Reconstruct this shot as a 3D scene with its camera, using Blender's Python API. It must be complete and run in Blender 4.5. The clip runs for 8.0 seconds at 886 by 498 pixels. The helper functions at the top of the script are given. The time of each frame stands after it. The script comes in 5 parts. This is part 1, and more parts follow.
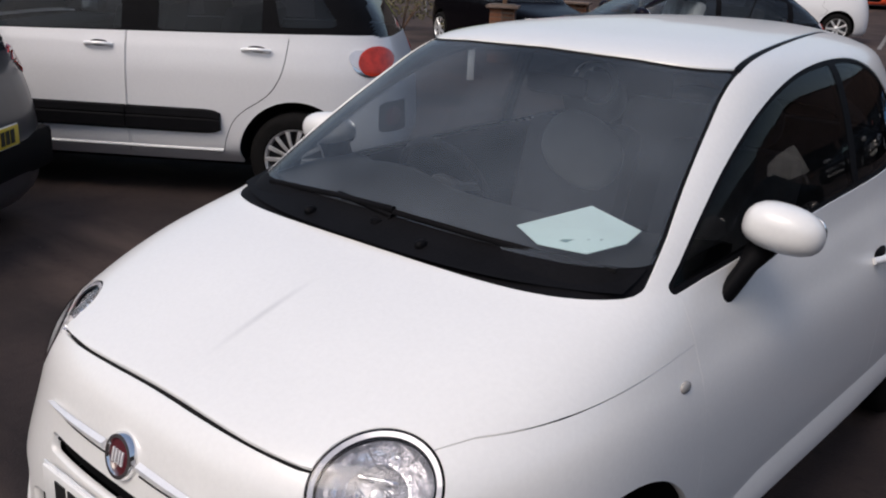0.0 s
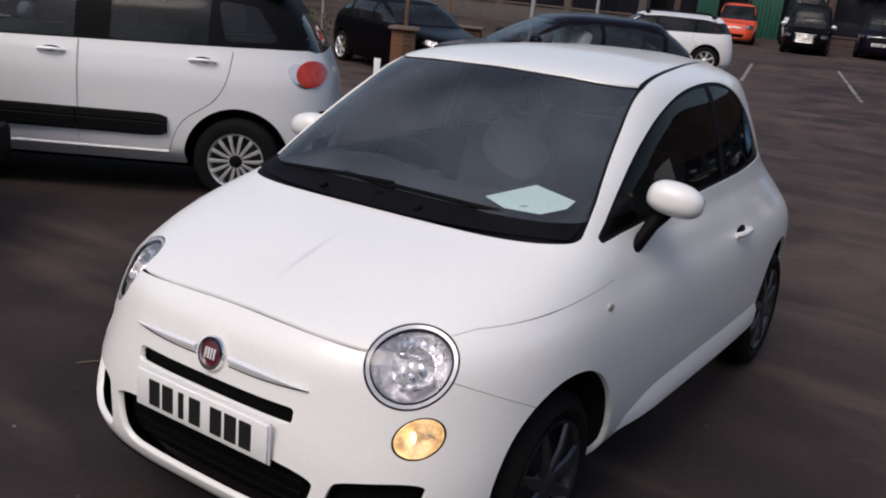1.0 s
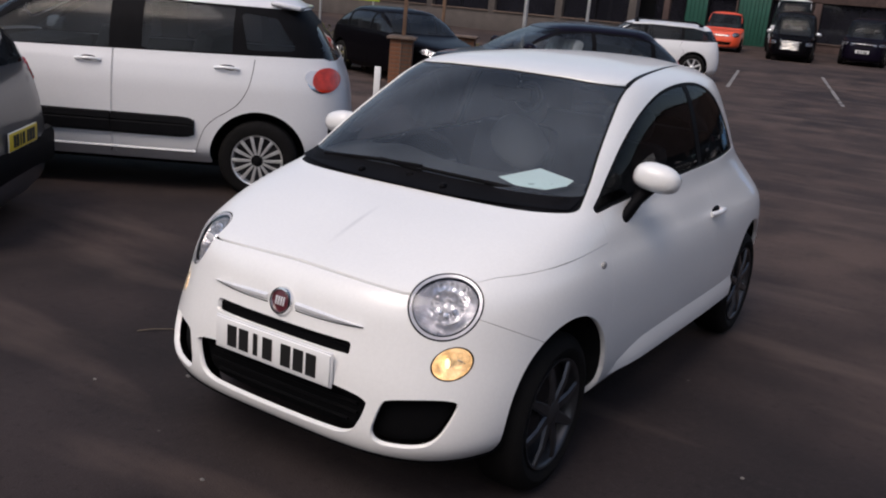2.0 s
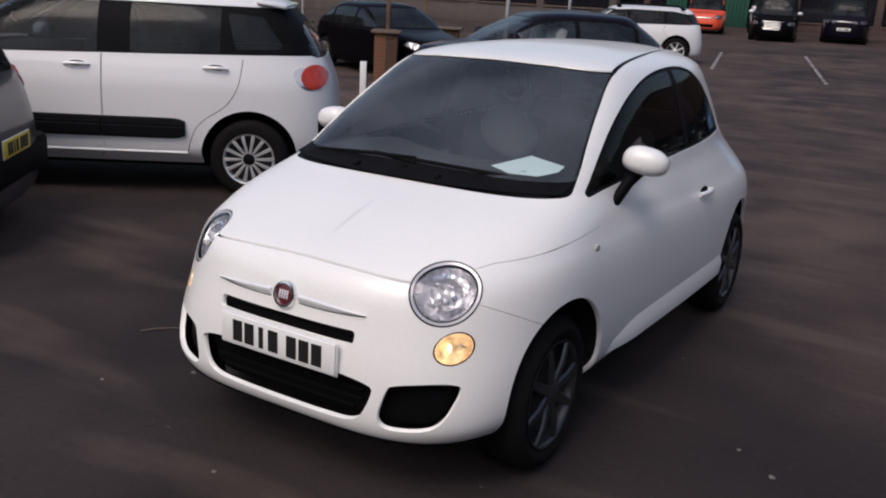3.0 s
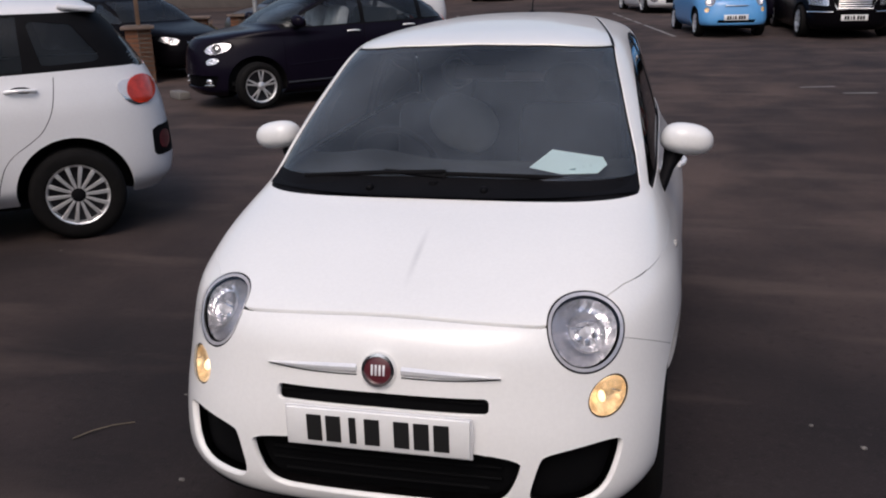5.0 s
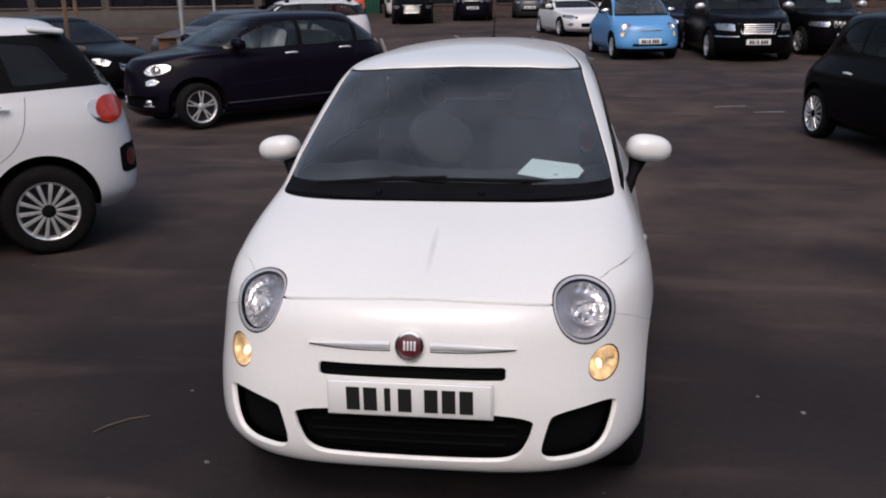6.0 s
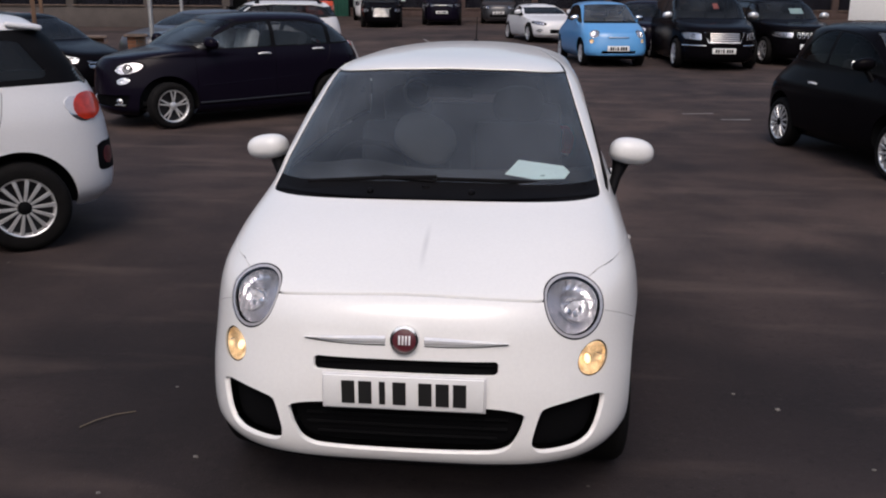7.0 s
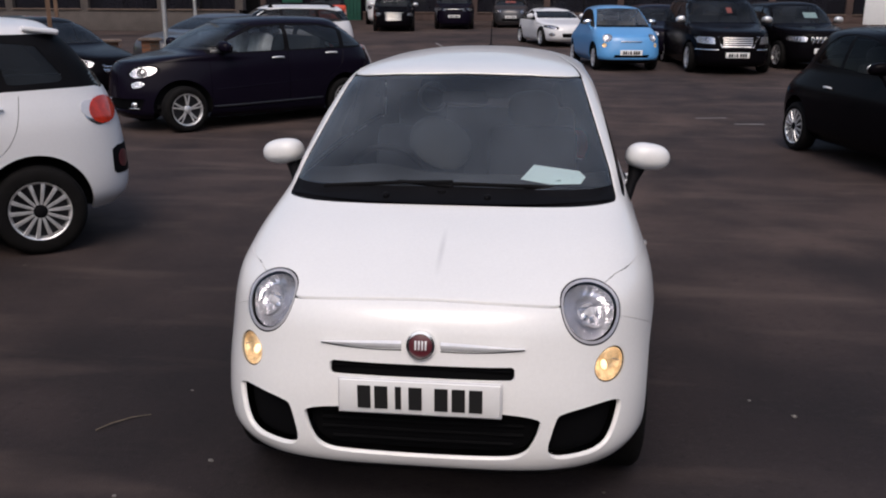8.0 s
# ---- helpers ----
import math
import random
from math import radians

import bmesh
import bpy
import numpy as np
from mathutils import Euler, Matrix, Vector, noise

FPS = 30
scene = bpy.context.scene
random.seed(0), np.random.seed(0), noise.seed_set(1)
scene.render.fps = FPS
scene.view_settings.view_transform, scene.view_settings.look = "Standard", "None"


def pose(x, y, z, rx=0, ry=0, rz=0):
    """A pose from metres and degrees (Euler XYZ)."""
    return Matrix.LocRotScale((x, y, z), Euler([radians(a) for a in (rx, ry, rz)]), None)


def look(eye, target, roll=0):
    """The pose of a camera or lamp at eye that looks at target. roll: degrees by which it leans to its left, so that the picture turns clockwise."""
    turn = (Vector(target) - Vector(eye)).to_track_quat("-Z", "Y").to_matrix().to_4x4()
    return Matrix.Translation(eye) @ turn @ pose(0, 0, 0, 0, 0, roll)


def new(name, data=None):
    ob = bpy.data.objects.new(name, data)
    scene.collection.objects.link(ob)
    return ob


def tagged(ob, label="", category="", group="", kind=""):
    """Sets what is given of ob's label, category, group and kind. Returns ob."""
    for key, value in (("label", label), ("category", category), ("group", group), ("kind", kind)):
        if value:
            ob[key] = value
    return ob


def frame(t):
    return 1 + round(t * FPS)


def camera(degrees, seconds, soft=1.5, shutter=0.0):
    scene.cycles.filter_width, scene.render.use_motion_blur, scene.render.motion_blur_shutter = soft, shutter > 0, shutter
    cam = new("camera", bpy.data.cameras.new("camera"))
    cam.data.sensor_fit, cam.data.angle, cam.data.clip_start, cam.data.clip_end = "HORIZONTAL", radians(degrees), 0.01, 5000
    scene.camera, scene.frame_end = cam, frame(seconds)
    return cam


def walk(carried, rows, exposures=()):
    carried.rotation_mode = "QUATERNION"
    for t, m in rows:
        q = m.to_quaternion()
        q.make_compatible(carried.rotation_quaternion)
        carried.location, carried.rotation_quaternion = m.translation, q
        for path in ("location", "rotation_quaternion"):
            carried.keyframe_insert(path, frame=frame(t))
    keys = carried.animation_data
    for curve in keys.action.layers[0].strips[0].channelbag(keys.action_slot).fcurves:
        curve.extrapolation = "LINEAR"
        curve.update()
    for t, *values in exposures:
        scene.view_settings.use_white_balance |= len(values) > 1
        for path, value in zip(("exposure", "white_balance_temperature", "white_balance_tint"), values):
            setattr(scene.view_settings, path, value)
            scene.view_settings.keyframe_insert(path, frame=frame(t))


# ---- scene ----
cam = camera(53.1, 8.0, soft=2.0)
EXPOSURE = -0.19
PATH = [
    (0, (1.47, -0.781, 1.673), (0.269, 0.693, 1.053), 2.9),
    (0.2, (1.528, -0.95, 1.672), (0.402, 0.589, 1.07), 3.4),
    (0.3, (1.557, -1.035, 1.671), (0.442, 0.519, 1.085), 3.7),
    (0.5, (1.607, -1.198, 1.674), (0.522, 0.378, 1.093), 4.2),
    (0.7, (1.64, -1.35, 1.685), (0.597, 0.245, 1.079), 4.9),
    (0.8, (1.653, -1.424, 1.693), (0.64, 0.196, 1.099), 5.2),
    (1, (1.679, -1.564, 1.706), (0.679, 0.075, 1.145), 5.6),
    (1.2, (1.707, -1.695, 1.716), (0.717, -0.055, 1.143), 5.5),
    (1.3, (1.722, -1.758, 1.72), (0.743, -0.113, 1.14), 5.5),
    (1.5, (1.757, -1.881, 1.724), (0.797, -0.219, 1.161), 5.4),
    (1.7, (1.823, -1.996, 1.716), (0.84, -0.341, 1.174), 5.9),
    (2.8, (1.963, -2.222, 1.723), (0.984, -0.564, 1.183), 3.7),
    (3, (1.924, -2.2, 1.724), (0.956, -0.541, 1.169), 3.3),
    (3.1, (1.878, -2.192, 1.723), (0.954, -0.517, 1.138), 2.8),
    (3.2, (1.824, -2.184, 1.719), (0.967, -0.475, 1.133), 2.4),
    (3.3, (1.771, -2.174, 1.711), (0.961, -0.443, 1.123), 2.4),
    (3.4, (1.711, -2.157, 1.701), (0.924, -0.414, 1.115), 2.4),
    (3.5, (1.644, -2.142, 1.695), (0.914, -0.373, 1.114), 2.5),
    (3.7, (1.473, -2.131, 1.698), (0.877, -0.314, 1.111), 0.1),
    (4, (1.253, -2.113, 1.717), (0.78, -0.261, 1.126), -1.6),
    (4.1, (1.181, -2.102, 1.711), (0.746, -0.243, 1.118), -1.7),
    (4.2, (1.111, -2.09, 1.701), (0.685, -0.226, 1.111), -1.7),
    (4.3, (1.041, -2.075, 1.695), (0.602, -0.214, 1.109), -1.8),
    (4.5, (0.906, -2.036, 1.717), (0.415, -0.195, 1.111), -3.1),
    (4.7, (0.788, -2.039, 1.717), (0.277, -0.203, 1.109), -2.9),
    (4.8, (0.747, -2.047, 1.716), (0.233, -0.215, 1.099), -2.4),
    (4.9, (0.711, -2.057, 1.716), (0.214, -0.219, 1.104), -1.7),
    (5, (0.674, -2.073, 1.715), (0.244, -0.212, 1.122), -1.4),
    (5.1, (0.628, -2.099, 1.717), (0.286, -0.225, 1.106), -1.5),
    (5.2, (0.591, -2.135, 1.72), (0.264, -0.257, 1.115), -1.6),
    (6.3, (0.408, -2.606, 1.755), (0.198, -0.691, 1.216), -0.4),
    (6.5, (0.382, -2.613, 1.751), (0.191, -0.696, 1.216), -0.1),
    (7, (0.356, -2.606, 1.747), (0.186, -0.688, 1.204), 0.3),
    (7.2, (0.35, -2.608, 1.749), (0.186, -0.696, 1.189), 0.2),
    (7.3, (0.348, -2.611, 1.751), (0.201, -0.691, 1.209), 0.2),
    (7.5, (0.345, -2.613, 1.753), (0.165, -0.697, 1.21), 0.1),
    (8, (0.338, -2.604, 1.751), (0.143, -0.687, 1.216), 0.3),
]
walk(cam, [(t, look(eye, target, roll)) for t, eye, target, roll in PATH], exposures=[(0.0, EXPOSURE + 0.03, 6540, 12.5), (1.5, EXPOSURE, 6510, 14), (3.0, EXPOSURE, 6510, 15), (8.0, EXPOSURE, 6510, 15)])


SKY_POWER, SUN_POWER = 0.165, 1.1

# ---- world and light ----
world = bpy.data.worlds.new("sky")
scene.world = world
world.use_nodes = True
wn = world.node_tree.nodes
sky = wn.new("ShaderNodeTexSky")
sky.sky_type = "NISHITA"
sky.sun_disc = False
sky.sun_elevation, sky.sun_rotation = radians(52), radians(182)
sky.dust_density, sky.air_density = 4.0, 1.3
world.node_tree.links.new(sky.outputs[0], wn["Background"].inputs[0])
wn["Background"].inputs[1].default_value = SKY_POWER
sun = new("sun", bpy.data.lights.new("sun", "SUN"))
sun.data.energy, sun.data.angle, sun.data.color = SUN_POWER, radians(35), (1.0, 0.95, 0.9)
sun.matrix_world = look((-0.8, -20, 25.5), (0, 0, 0))

# ---- materials ----


def material(name, colour, rough=0.5, metal=0.0, grain=None, amount=0.15, bump=0.0, coat=0.0, spec=0.5, fine=None):
    """A procedural surface: base colour varied at two scales, with relief. grain: noise scale per metre."""
    m = bpy.data.materials.new(name)
    m.use_nodes = True
    nt, b = m.node_tree, m.node_tree.nodes["Principled BSDF"]
    b.inputs["Base Color"].default_value = (*colour, 1)
    b.inputs["Roughness"].default_value = rough
    b.inputs["Metallic"].default_value = metal
    b.inputs["Coat Weight"].default_value = coat
    b.inputs["Coat Roughness"].default_value = 0.06
    b.inputs["Specular IOR Level"].default_value = spec
    if grain:
        tc = nt.nodes.new("ShaderNodeTexCoord")
        big, small = nt.nodes.new("ShaderNodeTexNoise"), nt.nodes.new("ShaderNodeTexNoise")
        big.inputs["Scale"].default_value, big.inputs["Detail"].default_value = grain, 5
        small.inputs["Scale"].default_value, small.inputs["Detail"].default_value = fine or grain * 14, 3
        add = nt.nodes.new("ShaderNodeMath")
        add.operation = "ADD"
        ramp = nt.nodes.new("ShaderNodeMapRange")
        ramp.inputs["From Min"].default_value, ramp.inputs["From Max"].default_value = 0.7, 1.3
        ramp.inputs["To Min"].default_value, ramp.inputs["To Max"].default_value = 1 - amount, 1 + amount
        mul = nt.nodes.new("ShaderNodeVectorMath")
        mul.operation = "SCALE"
        mul.inputs[0].default_value = colour
        for n in (big, small):
            nt.links.new(tc.outputs["Object"], n.inputs["Vector"])
        nt.links.new(big.outputs["Fac"], add.inputs[0])
        nt.links.new(small.outputs["Fac"], add.inputs[1])
        nt.links.new(add.outputs[0], ramp.inputs["Value"])
        nt.links.new(ramp.outputs[0], mul.inputs["Scale"])
        nt.links.new(mul.outputs[0], b.inputs["Base Color"])
        if bump:
            bp = nt.nodes.new("ShaderNodeBump")
            bp.inputs["Strength"].default_value, bp.inputs["Distance"].default_value = bump, 0.01
            nt.links.new(small.outputs["Fac"], bp.inputs["Height"])
            nt.links.new(bp.outputs[0], b.inputs["Normal"])
    return m


def glass(name, tint, rough=0.0, dust_and_sky=0.0, ior=1.5):
    """Thin car glass: a tinted see-through sheet with the gloss of glass, and a film that also paints in hazy sky
    reflection.
    """
    m = bpy.data.materials.new(name)
    m.use_nodes = True
    nt = m.node_tree
    nt.nodes.remove(nt.nodes["Principled BSDF"])
    out = nt.nodes["Material Output"]
    clear, gloss, mix = nt.nodes.new("ShaderNodeBsdfTransparent"), nt.nodes.new("ShaderNodeBsdfGlossy"), nt.nodes.new("ShaderNodeMixShader")
    fres = nt.nodes.new("ShaderNodeFresnel")
    fres.inputs["IOR"].default_value = ior
    clear.inputs["Color"].default_value = (*tint, 1)
    gloss.inputs["Roughness"].default_value = rough
    nt.links.new(fres.outputs[0], mix.inputs[0])
    nt.links.new(clear.outputs[0], mix.inputs[1])
    nt.links.new(gloss.outputs[0], mix.inputs[2])
    nt.links.new(mix.outputs[0], out.inputs["Surface"])
    if dust_and_sky:
        # the film's pale blue blotches also stand in for reflected cloudy sky
        film, veil, tc, n, r = (nt.nodes.new(k) for k in ("ShaderNodeBsdfDiffuse", "ShaderNodeMixShader", "ShaderNodeTexCoord", "ShaderNodeTexNoise", "ShaderNodeMapRange"))
        film.inputs["Color"].default_value = (0.55, 0.63, 0.72, 1)
        n.inputs["Scale"].default_value, n.inputs["Detail"].default_value = 1.9, 6
        r.inputs["From Min"].default_value, r.inputs["From Max"].default_value = 0.35, 0.7
        r.inputs["To Min"].default_value, r.inputs["To Max"].default_value = dust_and_sky * 0.35, dust_and_sky * 1.8
        nt.links.new(tc.outputs["Object"], n.inputs["Vector"])
        nt.links.new(n.outputs["Fac"], r.inputs["Value"])
        nt.links.new(r.outputs[0], veil.inputs[0])
        nt.links.new(mix.outputs[0], veil.inputs[1])
        nt.links.new(film.outputs[0], veil.inputs[2])
        nt.links.new(veil.outputs[0], out.inputs["Surface"])
    return m


def glowing(name, colour, power, grain=None):
    """A lit lamp; with grain its mirrored bowl throws the light about unevenly."""
    m = material(name, colour, 0.3)
    nt, b = m.node_tree, m.node_tree.nodes["Principled BSDF"]
    b.inputs["Emission Color"].default_value = (*colour, 1)
    b.inputs["Emission Strength"].default_value = power
    if grain:
        b.inputs["Metallic"].default_value, b.inputs["Roughness"].default_value = 0.55, 0.24
        tc, n, r, bp = (nt.nodes.new(k) for k in ("ShaderNodeTexCoord", "ShaderNodeTexNoise", "ShaderNodeMapRange", "ShaderNodeBump"))
        n.inputs["Scale"].default_value, n.inputs["Detail"].default_value = grain, 2
        r.inputs["From Min"].default_value, r.inputs["From Max"].default_value = 0.38, 0.66
        r.inputs["To Min"].default_value, r.inputs["To Max"].default_value = power * 0.25, power * 2.6
        bp.inputs["Strength"].default_value, bp.inputs["Distance"].default_value = 0.7, 0.01
        nt.links.new(tc.outputs["Object"], n.inputs["Vector"])
        nt.links.new(n.outputs["Fac"], r.inputs["Value"])
        nt.links.new(r.outputs[0], b.inputs["Emission Strength"])
        nt.links.new(n.outputs["Fac"], bp.inputs["Height"])
        nt.links.new(bp.outputs[0], b.inputs["Normal"])
    return m


WHITE = material("white_paint", (0.80, 0.795, 0.78), 0.32, grain=2.2, amount=0.025, coat=0.6, fine=90)
nt = WHITE.node_tree
tc, xyz = nt.nodes.new("ShaderNodeTexCoord"), nt.nodes.new("ShaderNodeSeparateXYZ")
nt.links.new(tc.outputs["Object"], xyz.inputs[0])


def span(sock, a, b, c, d):
    """1 between b and c, falling to 0 at a and d."""
    up, down, mul = nt.nodes.new("ShaderNodeMapRange"), nt.nodes.new("ShaderNodeMapRange"), nt.nodes.new("ShaderNodeMath")
    for r, lo, hi in ((up, a, b), (down, d, c)):
        r.inputs["From Min"].default_value, r.inputs["From Max"].default_value = lo, hi
        nt.links.new(sock, r.inputs["Value"])
    mul.operation = "MULTIPLY"
    nt.links.new(up.outputs[0], mul.inputs[0])
    nt.links.new(down.outputs[0], mul.inputs[1])
    return mul.outputs[0]


# a narrow grey streak along the bonnet
bonnet_streak, both_ways, strength = nt.nodes.new("ShaderNodeMix"), nt.nodes.new("ShaderNodeMath"), nt.nodes.new("ShaderNodeMath")
both_ways.operation = strength.operation = "MULTIPLY"
strength.inputs[1].default_value = 0.30
nt.links.new(span(xyz.outputs["X"], 0.012, 0.024, 0.028, 0.040), both_ways.inputs[0])
nt.links.new(span(xyz.outputs["Y"], 0.22, 0.36, 0.40, 0.53), both_ways.inputs[1])
nt.links.new(both_ways.outputs[0], strength.inputs[0])
bonnet_streak.data_type = "RGBA"
paint = nt.nodes["Principled BSDF"].inputs["Base Color"]
nt.links.new(paint.links[0].from_socket, bonnet_streak.inputs[6])
bonnet_streak.inputs[7].default_value = (0.30, 0.30, 0.31, 1)
nt.links.new(strength.outputs[0], bonnet_streak.inputs["Factor"])
nt.links.new(bonnet_streak.outputs[2], paint)
# white lowered to grey: the people carrier's shading put into the base colour
WHITE_L = material("white_paint_shaded", (0.71, 0.71, 0.72), 0.34, grain=1.6, amount=0.022, coat=0.5, fine=60)
BLUE = material("pale_blue_paint", (0.095, 0.32, 0.64), 0.32, grain=2.0, amount=0.04, coat=0.6)
NAVY = material("dark_violet_blue_paint", (0.006, 0.0045, 0.010), 0.2, grain=2.0, amount=0.08, coat=0.0, spec=0.08)
BLACK = material("black_paint", (0.0035, 0.003, 0.004), 0.22, grain=2.0, amount=0.1, coat=0.0, spec=0.035)
ORANGE = material("orange_red_paint", (0.75, 0.09, 0.035), 0.35, grain=2.0, amount=0.05, coat=0.4)
SILVER = material("dark_silver_paint", (0.05, 0.05, 0.056), 0.35, 0.3, grain=2.5, amount=0.06, coat=0.5)
TRIM = material("black_plastic", (0.0055, 0.0055, 0.0065), 0.62, grain=9, amount=0.25, bump=0.06, spec=0.06)
LINING = material("dark_lining", (0.010, 0.010, 0.011), 0.9, grain=12, amount=0.2, spec=0.1)
CLOTH = material("dark_seat_cloth", (0.035, 0.035, 0.04), 0.9, grain=20, amount=0.3, bump=0.2)
CREAM = material("pale_cabin_trim", (0.135, 0.133, 0.13), 0.6, grain=14, amount=0.1)
DASH = material("dashboard_plastic", (0.02, 0.021, 0.024), 0.7, grain=16, amount=0.2, bump=0.1)
RUBBER = material("tyre_rubber", (0.007, 0.0065, 0.0065), 0.85, grain=14, amount=0.3, bump=0.2, spec=0.12)
ALLOY = material("silver_alloy", (0.74, 0.74, 0.74), 0.34, 0.7, grain=20, amount=0.1)
SPORT_ALLOY = material("machined_grey_alloy", (0.07, 0.07, 0.075), 0.34, 0.75, grain=20, amount=0.2)
GREY_ALLOY = material("dark_grey_alloy", (0.065, 0.065, 0.07), 0.32, 0.8, grain=20, amount=0.15)
CHROME = material("chrome", (0.82, 0.82, 0.82), 0.12, 1.0)
SATIN = material("satin_chrome", (0.84, 0.84, 0.85), 0.3, 0.25, grain=30, amount=0.06)
REFLECTOR = material("lamp_reflector", (0.80, 0.80, 0.82), 0.16, 0.9, grain=24, amount=0.15, bump=0.8, fine=38)
BEZEL = material("grey_lamp_bezel", (0.66, 0.66, 0.69), 0.25, 0.25, grain=24, amount=0.1)
MESH = material("black_grille_mesh", (0.003, 0.003, 0.0035), 0.7, spec=0.05)
PLATE = material("white_number_plate", (0.80, 0.80, 0.79), 0.4, grain=18, amount=0.04)
YELLOW = material("yellow_number_plate", (0.78, 0.55, 0.04), 0.4, grain=18, amount=0.05)
INK = material("black_lettering", (0.01, 0.01, 0.01), 0.5)
BADGE = material("dark_red_enamel", (0.085, 0.014, 0.020), 0.3, grain=40, amount=0.2)
REDLAMP = material("red_lamp_lens", (0.50, 0.032, 0.012), 0.15, grain=20, amount=0.35, coat=0.5, spec=0.4)
DARKRED = material("dark_red_reflector", (0.09, 0.006, 0.012), 0.2, grain=20, amount=0.2, coat=0.6)
AMBER = glowing("warm_running_lamp", (0.88, 0.69, 0.46), 0.30, 26)
PAPER = material("pale_turquoise_paper", (0.70, 0.87, 0.87), 0.75, grain=6, amount=0.05)
PRINT = material("grey_print", (0.24, 0.38, 0.40), 0.8)
GLASS = glass("windscreen_glass", (0.86, 0.90, 0.92), rough=0.10, dust_and_sky=0.07)
PARKED_GLASS = glass("grey_screen_glass", (0.42, 0.46, 0.47), rough=0.05, dust_and_sky=0.02, ior=1.22)
DEEP_GLASS = glass("green_tinted_side_glass", (0.38, 0.40, 0.41), dust_and_sky=0.002, ior=1.16)
CARRIER_GLASS = glass("grey_side_glass", (0.20, 0.225, 0.25), dust_and_sky=0.018, ior=1.3)
TINTED = glass("tinted_side_glass", (0.68, 0.71, 0.71), dust_and_sky=0.01)
PRIVACY = glass("dark_privacy_glass", (0.36, 0.38, 0.39), dust_and_sky=0.015)
CLEAR = glass("clear_lamp_lens", (0.93, 0.93, 0.95))
PALE_LENS = glass("running_lamp_lens", (0.99, 0.92, 0.80))
BULB = glowing("running_bulb", (1.0, 0.86, 0.62), 1.6)
REPEATER = material("smoky_repeater_lens", (0.30, 0.29, 0.28), 0.25, grain=40, amount=0.2)
LINE = material("worn_white_paint", (0.20, 0.19, 0.18), 0.8, grain=6, amount=0.4)
BLACK_GLOSS = material("black_gloss_trim", (0.012, 0.011, 0.016), 0.15, grain=4, amount=0.1, coat=0.3)
PLASTIC = material("milky_plastic_film", (0.62, 0.64, 0.66), 0.3, grain=9, amount=0.35, bump=0.5)
SANDY = material("sand_seat_cloth", (0.32, 0.25, 0.17), 0.85, grain=14, amount=0.2)
PINK = material("red_notice_card", (0.72, 0.20, 0.16), 0.7, grain=12, amount=0.1)
MORTAR = material("grey_mortar", (0.10, 0.08, 0.065), 0.95, grain=20, amount=0.2)
BRICK = material("orange_brown_brick", (0.17, 0.07, 0.035), 0.9, grain=8, amount=0.3, bump=0.3)
CAPSTONE = material("brown_cap_stone", (0.14, 0.10, 0.08), 0.9, grain=8, amount=0.3, bump=0.3)
TIMBER = material("brown_timber", (0.13, 0.075, 0.045), 0.8, grain=6, amount=0.35, bump=0.2)
GALVANISED = material("galvanised_steel", (0.42, 0.42, 0.42), 0.5, 0.6, grain=12, amount=0.15)
REDSIGN = material("red_sign_print", (0.60, 0.06, 0.05), 0.5, grain=8, amount=0.1)
GREENSIGN = material("yellow_green_board", (0.36, 0.48, 0.05), 0.5, grain=5, amount=0.1)
RENDER = material("beige_render", (0.085, 0.072, 0.066), 0.9, grain=1.5, amount=0.25, bump=0.2)
DARKBRICK = material("dark_brick_wall", (0.07, 0.045, 0.04), 0.9, grain=2, amount=0.4, bump=0.3)
DARKGLASS = material("dark_window_glass", (0.012, 0.012, 0.016), 0.08, grain=1, amount=0.3)
GREENDOOR = material("dark_green_door_paint", (0.012, 0.075, 0.052), 0.5, grain=3, amount=0.2)
STRAW = material("dry_straw_fibre", (0.15, 0.12, 0.085), 0.8, grain=60, amount=0.2)
CHIP = material("pale_stone_chip", (0.15, 0.14, 0.13), 0.8, grain=80, amount=0.3)
LEAF = material("winter_leaf", (0.085, 0.075, 0.03), 0.8, grain=9, amount=0.5)


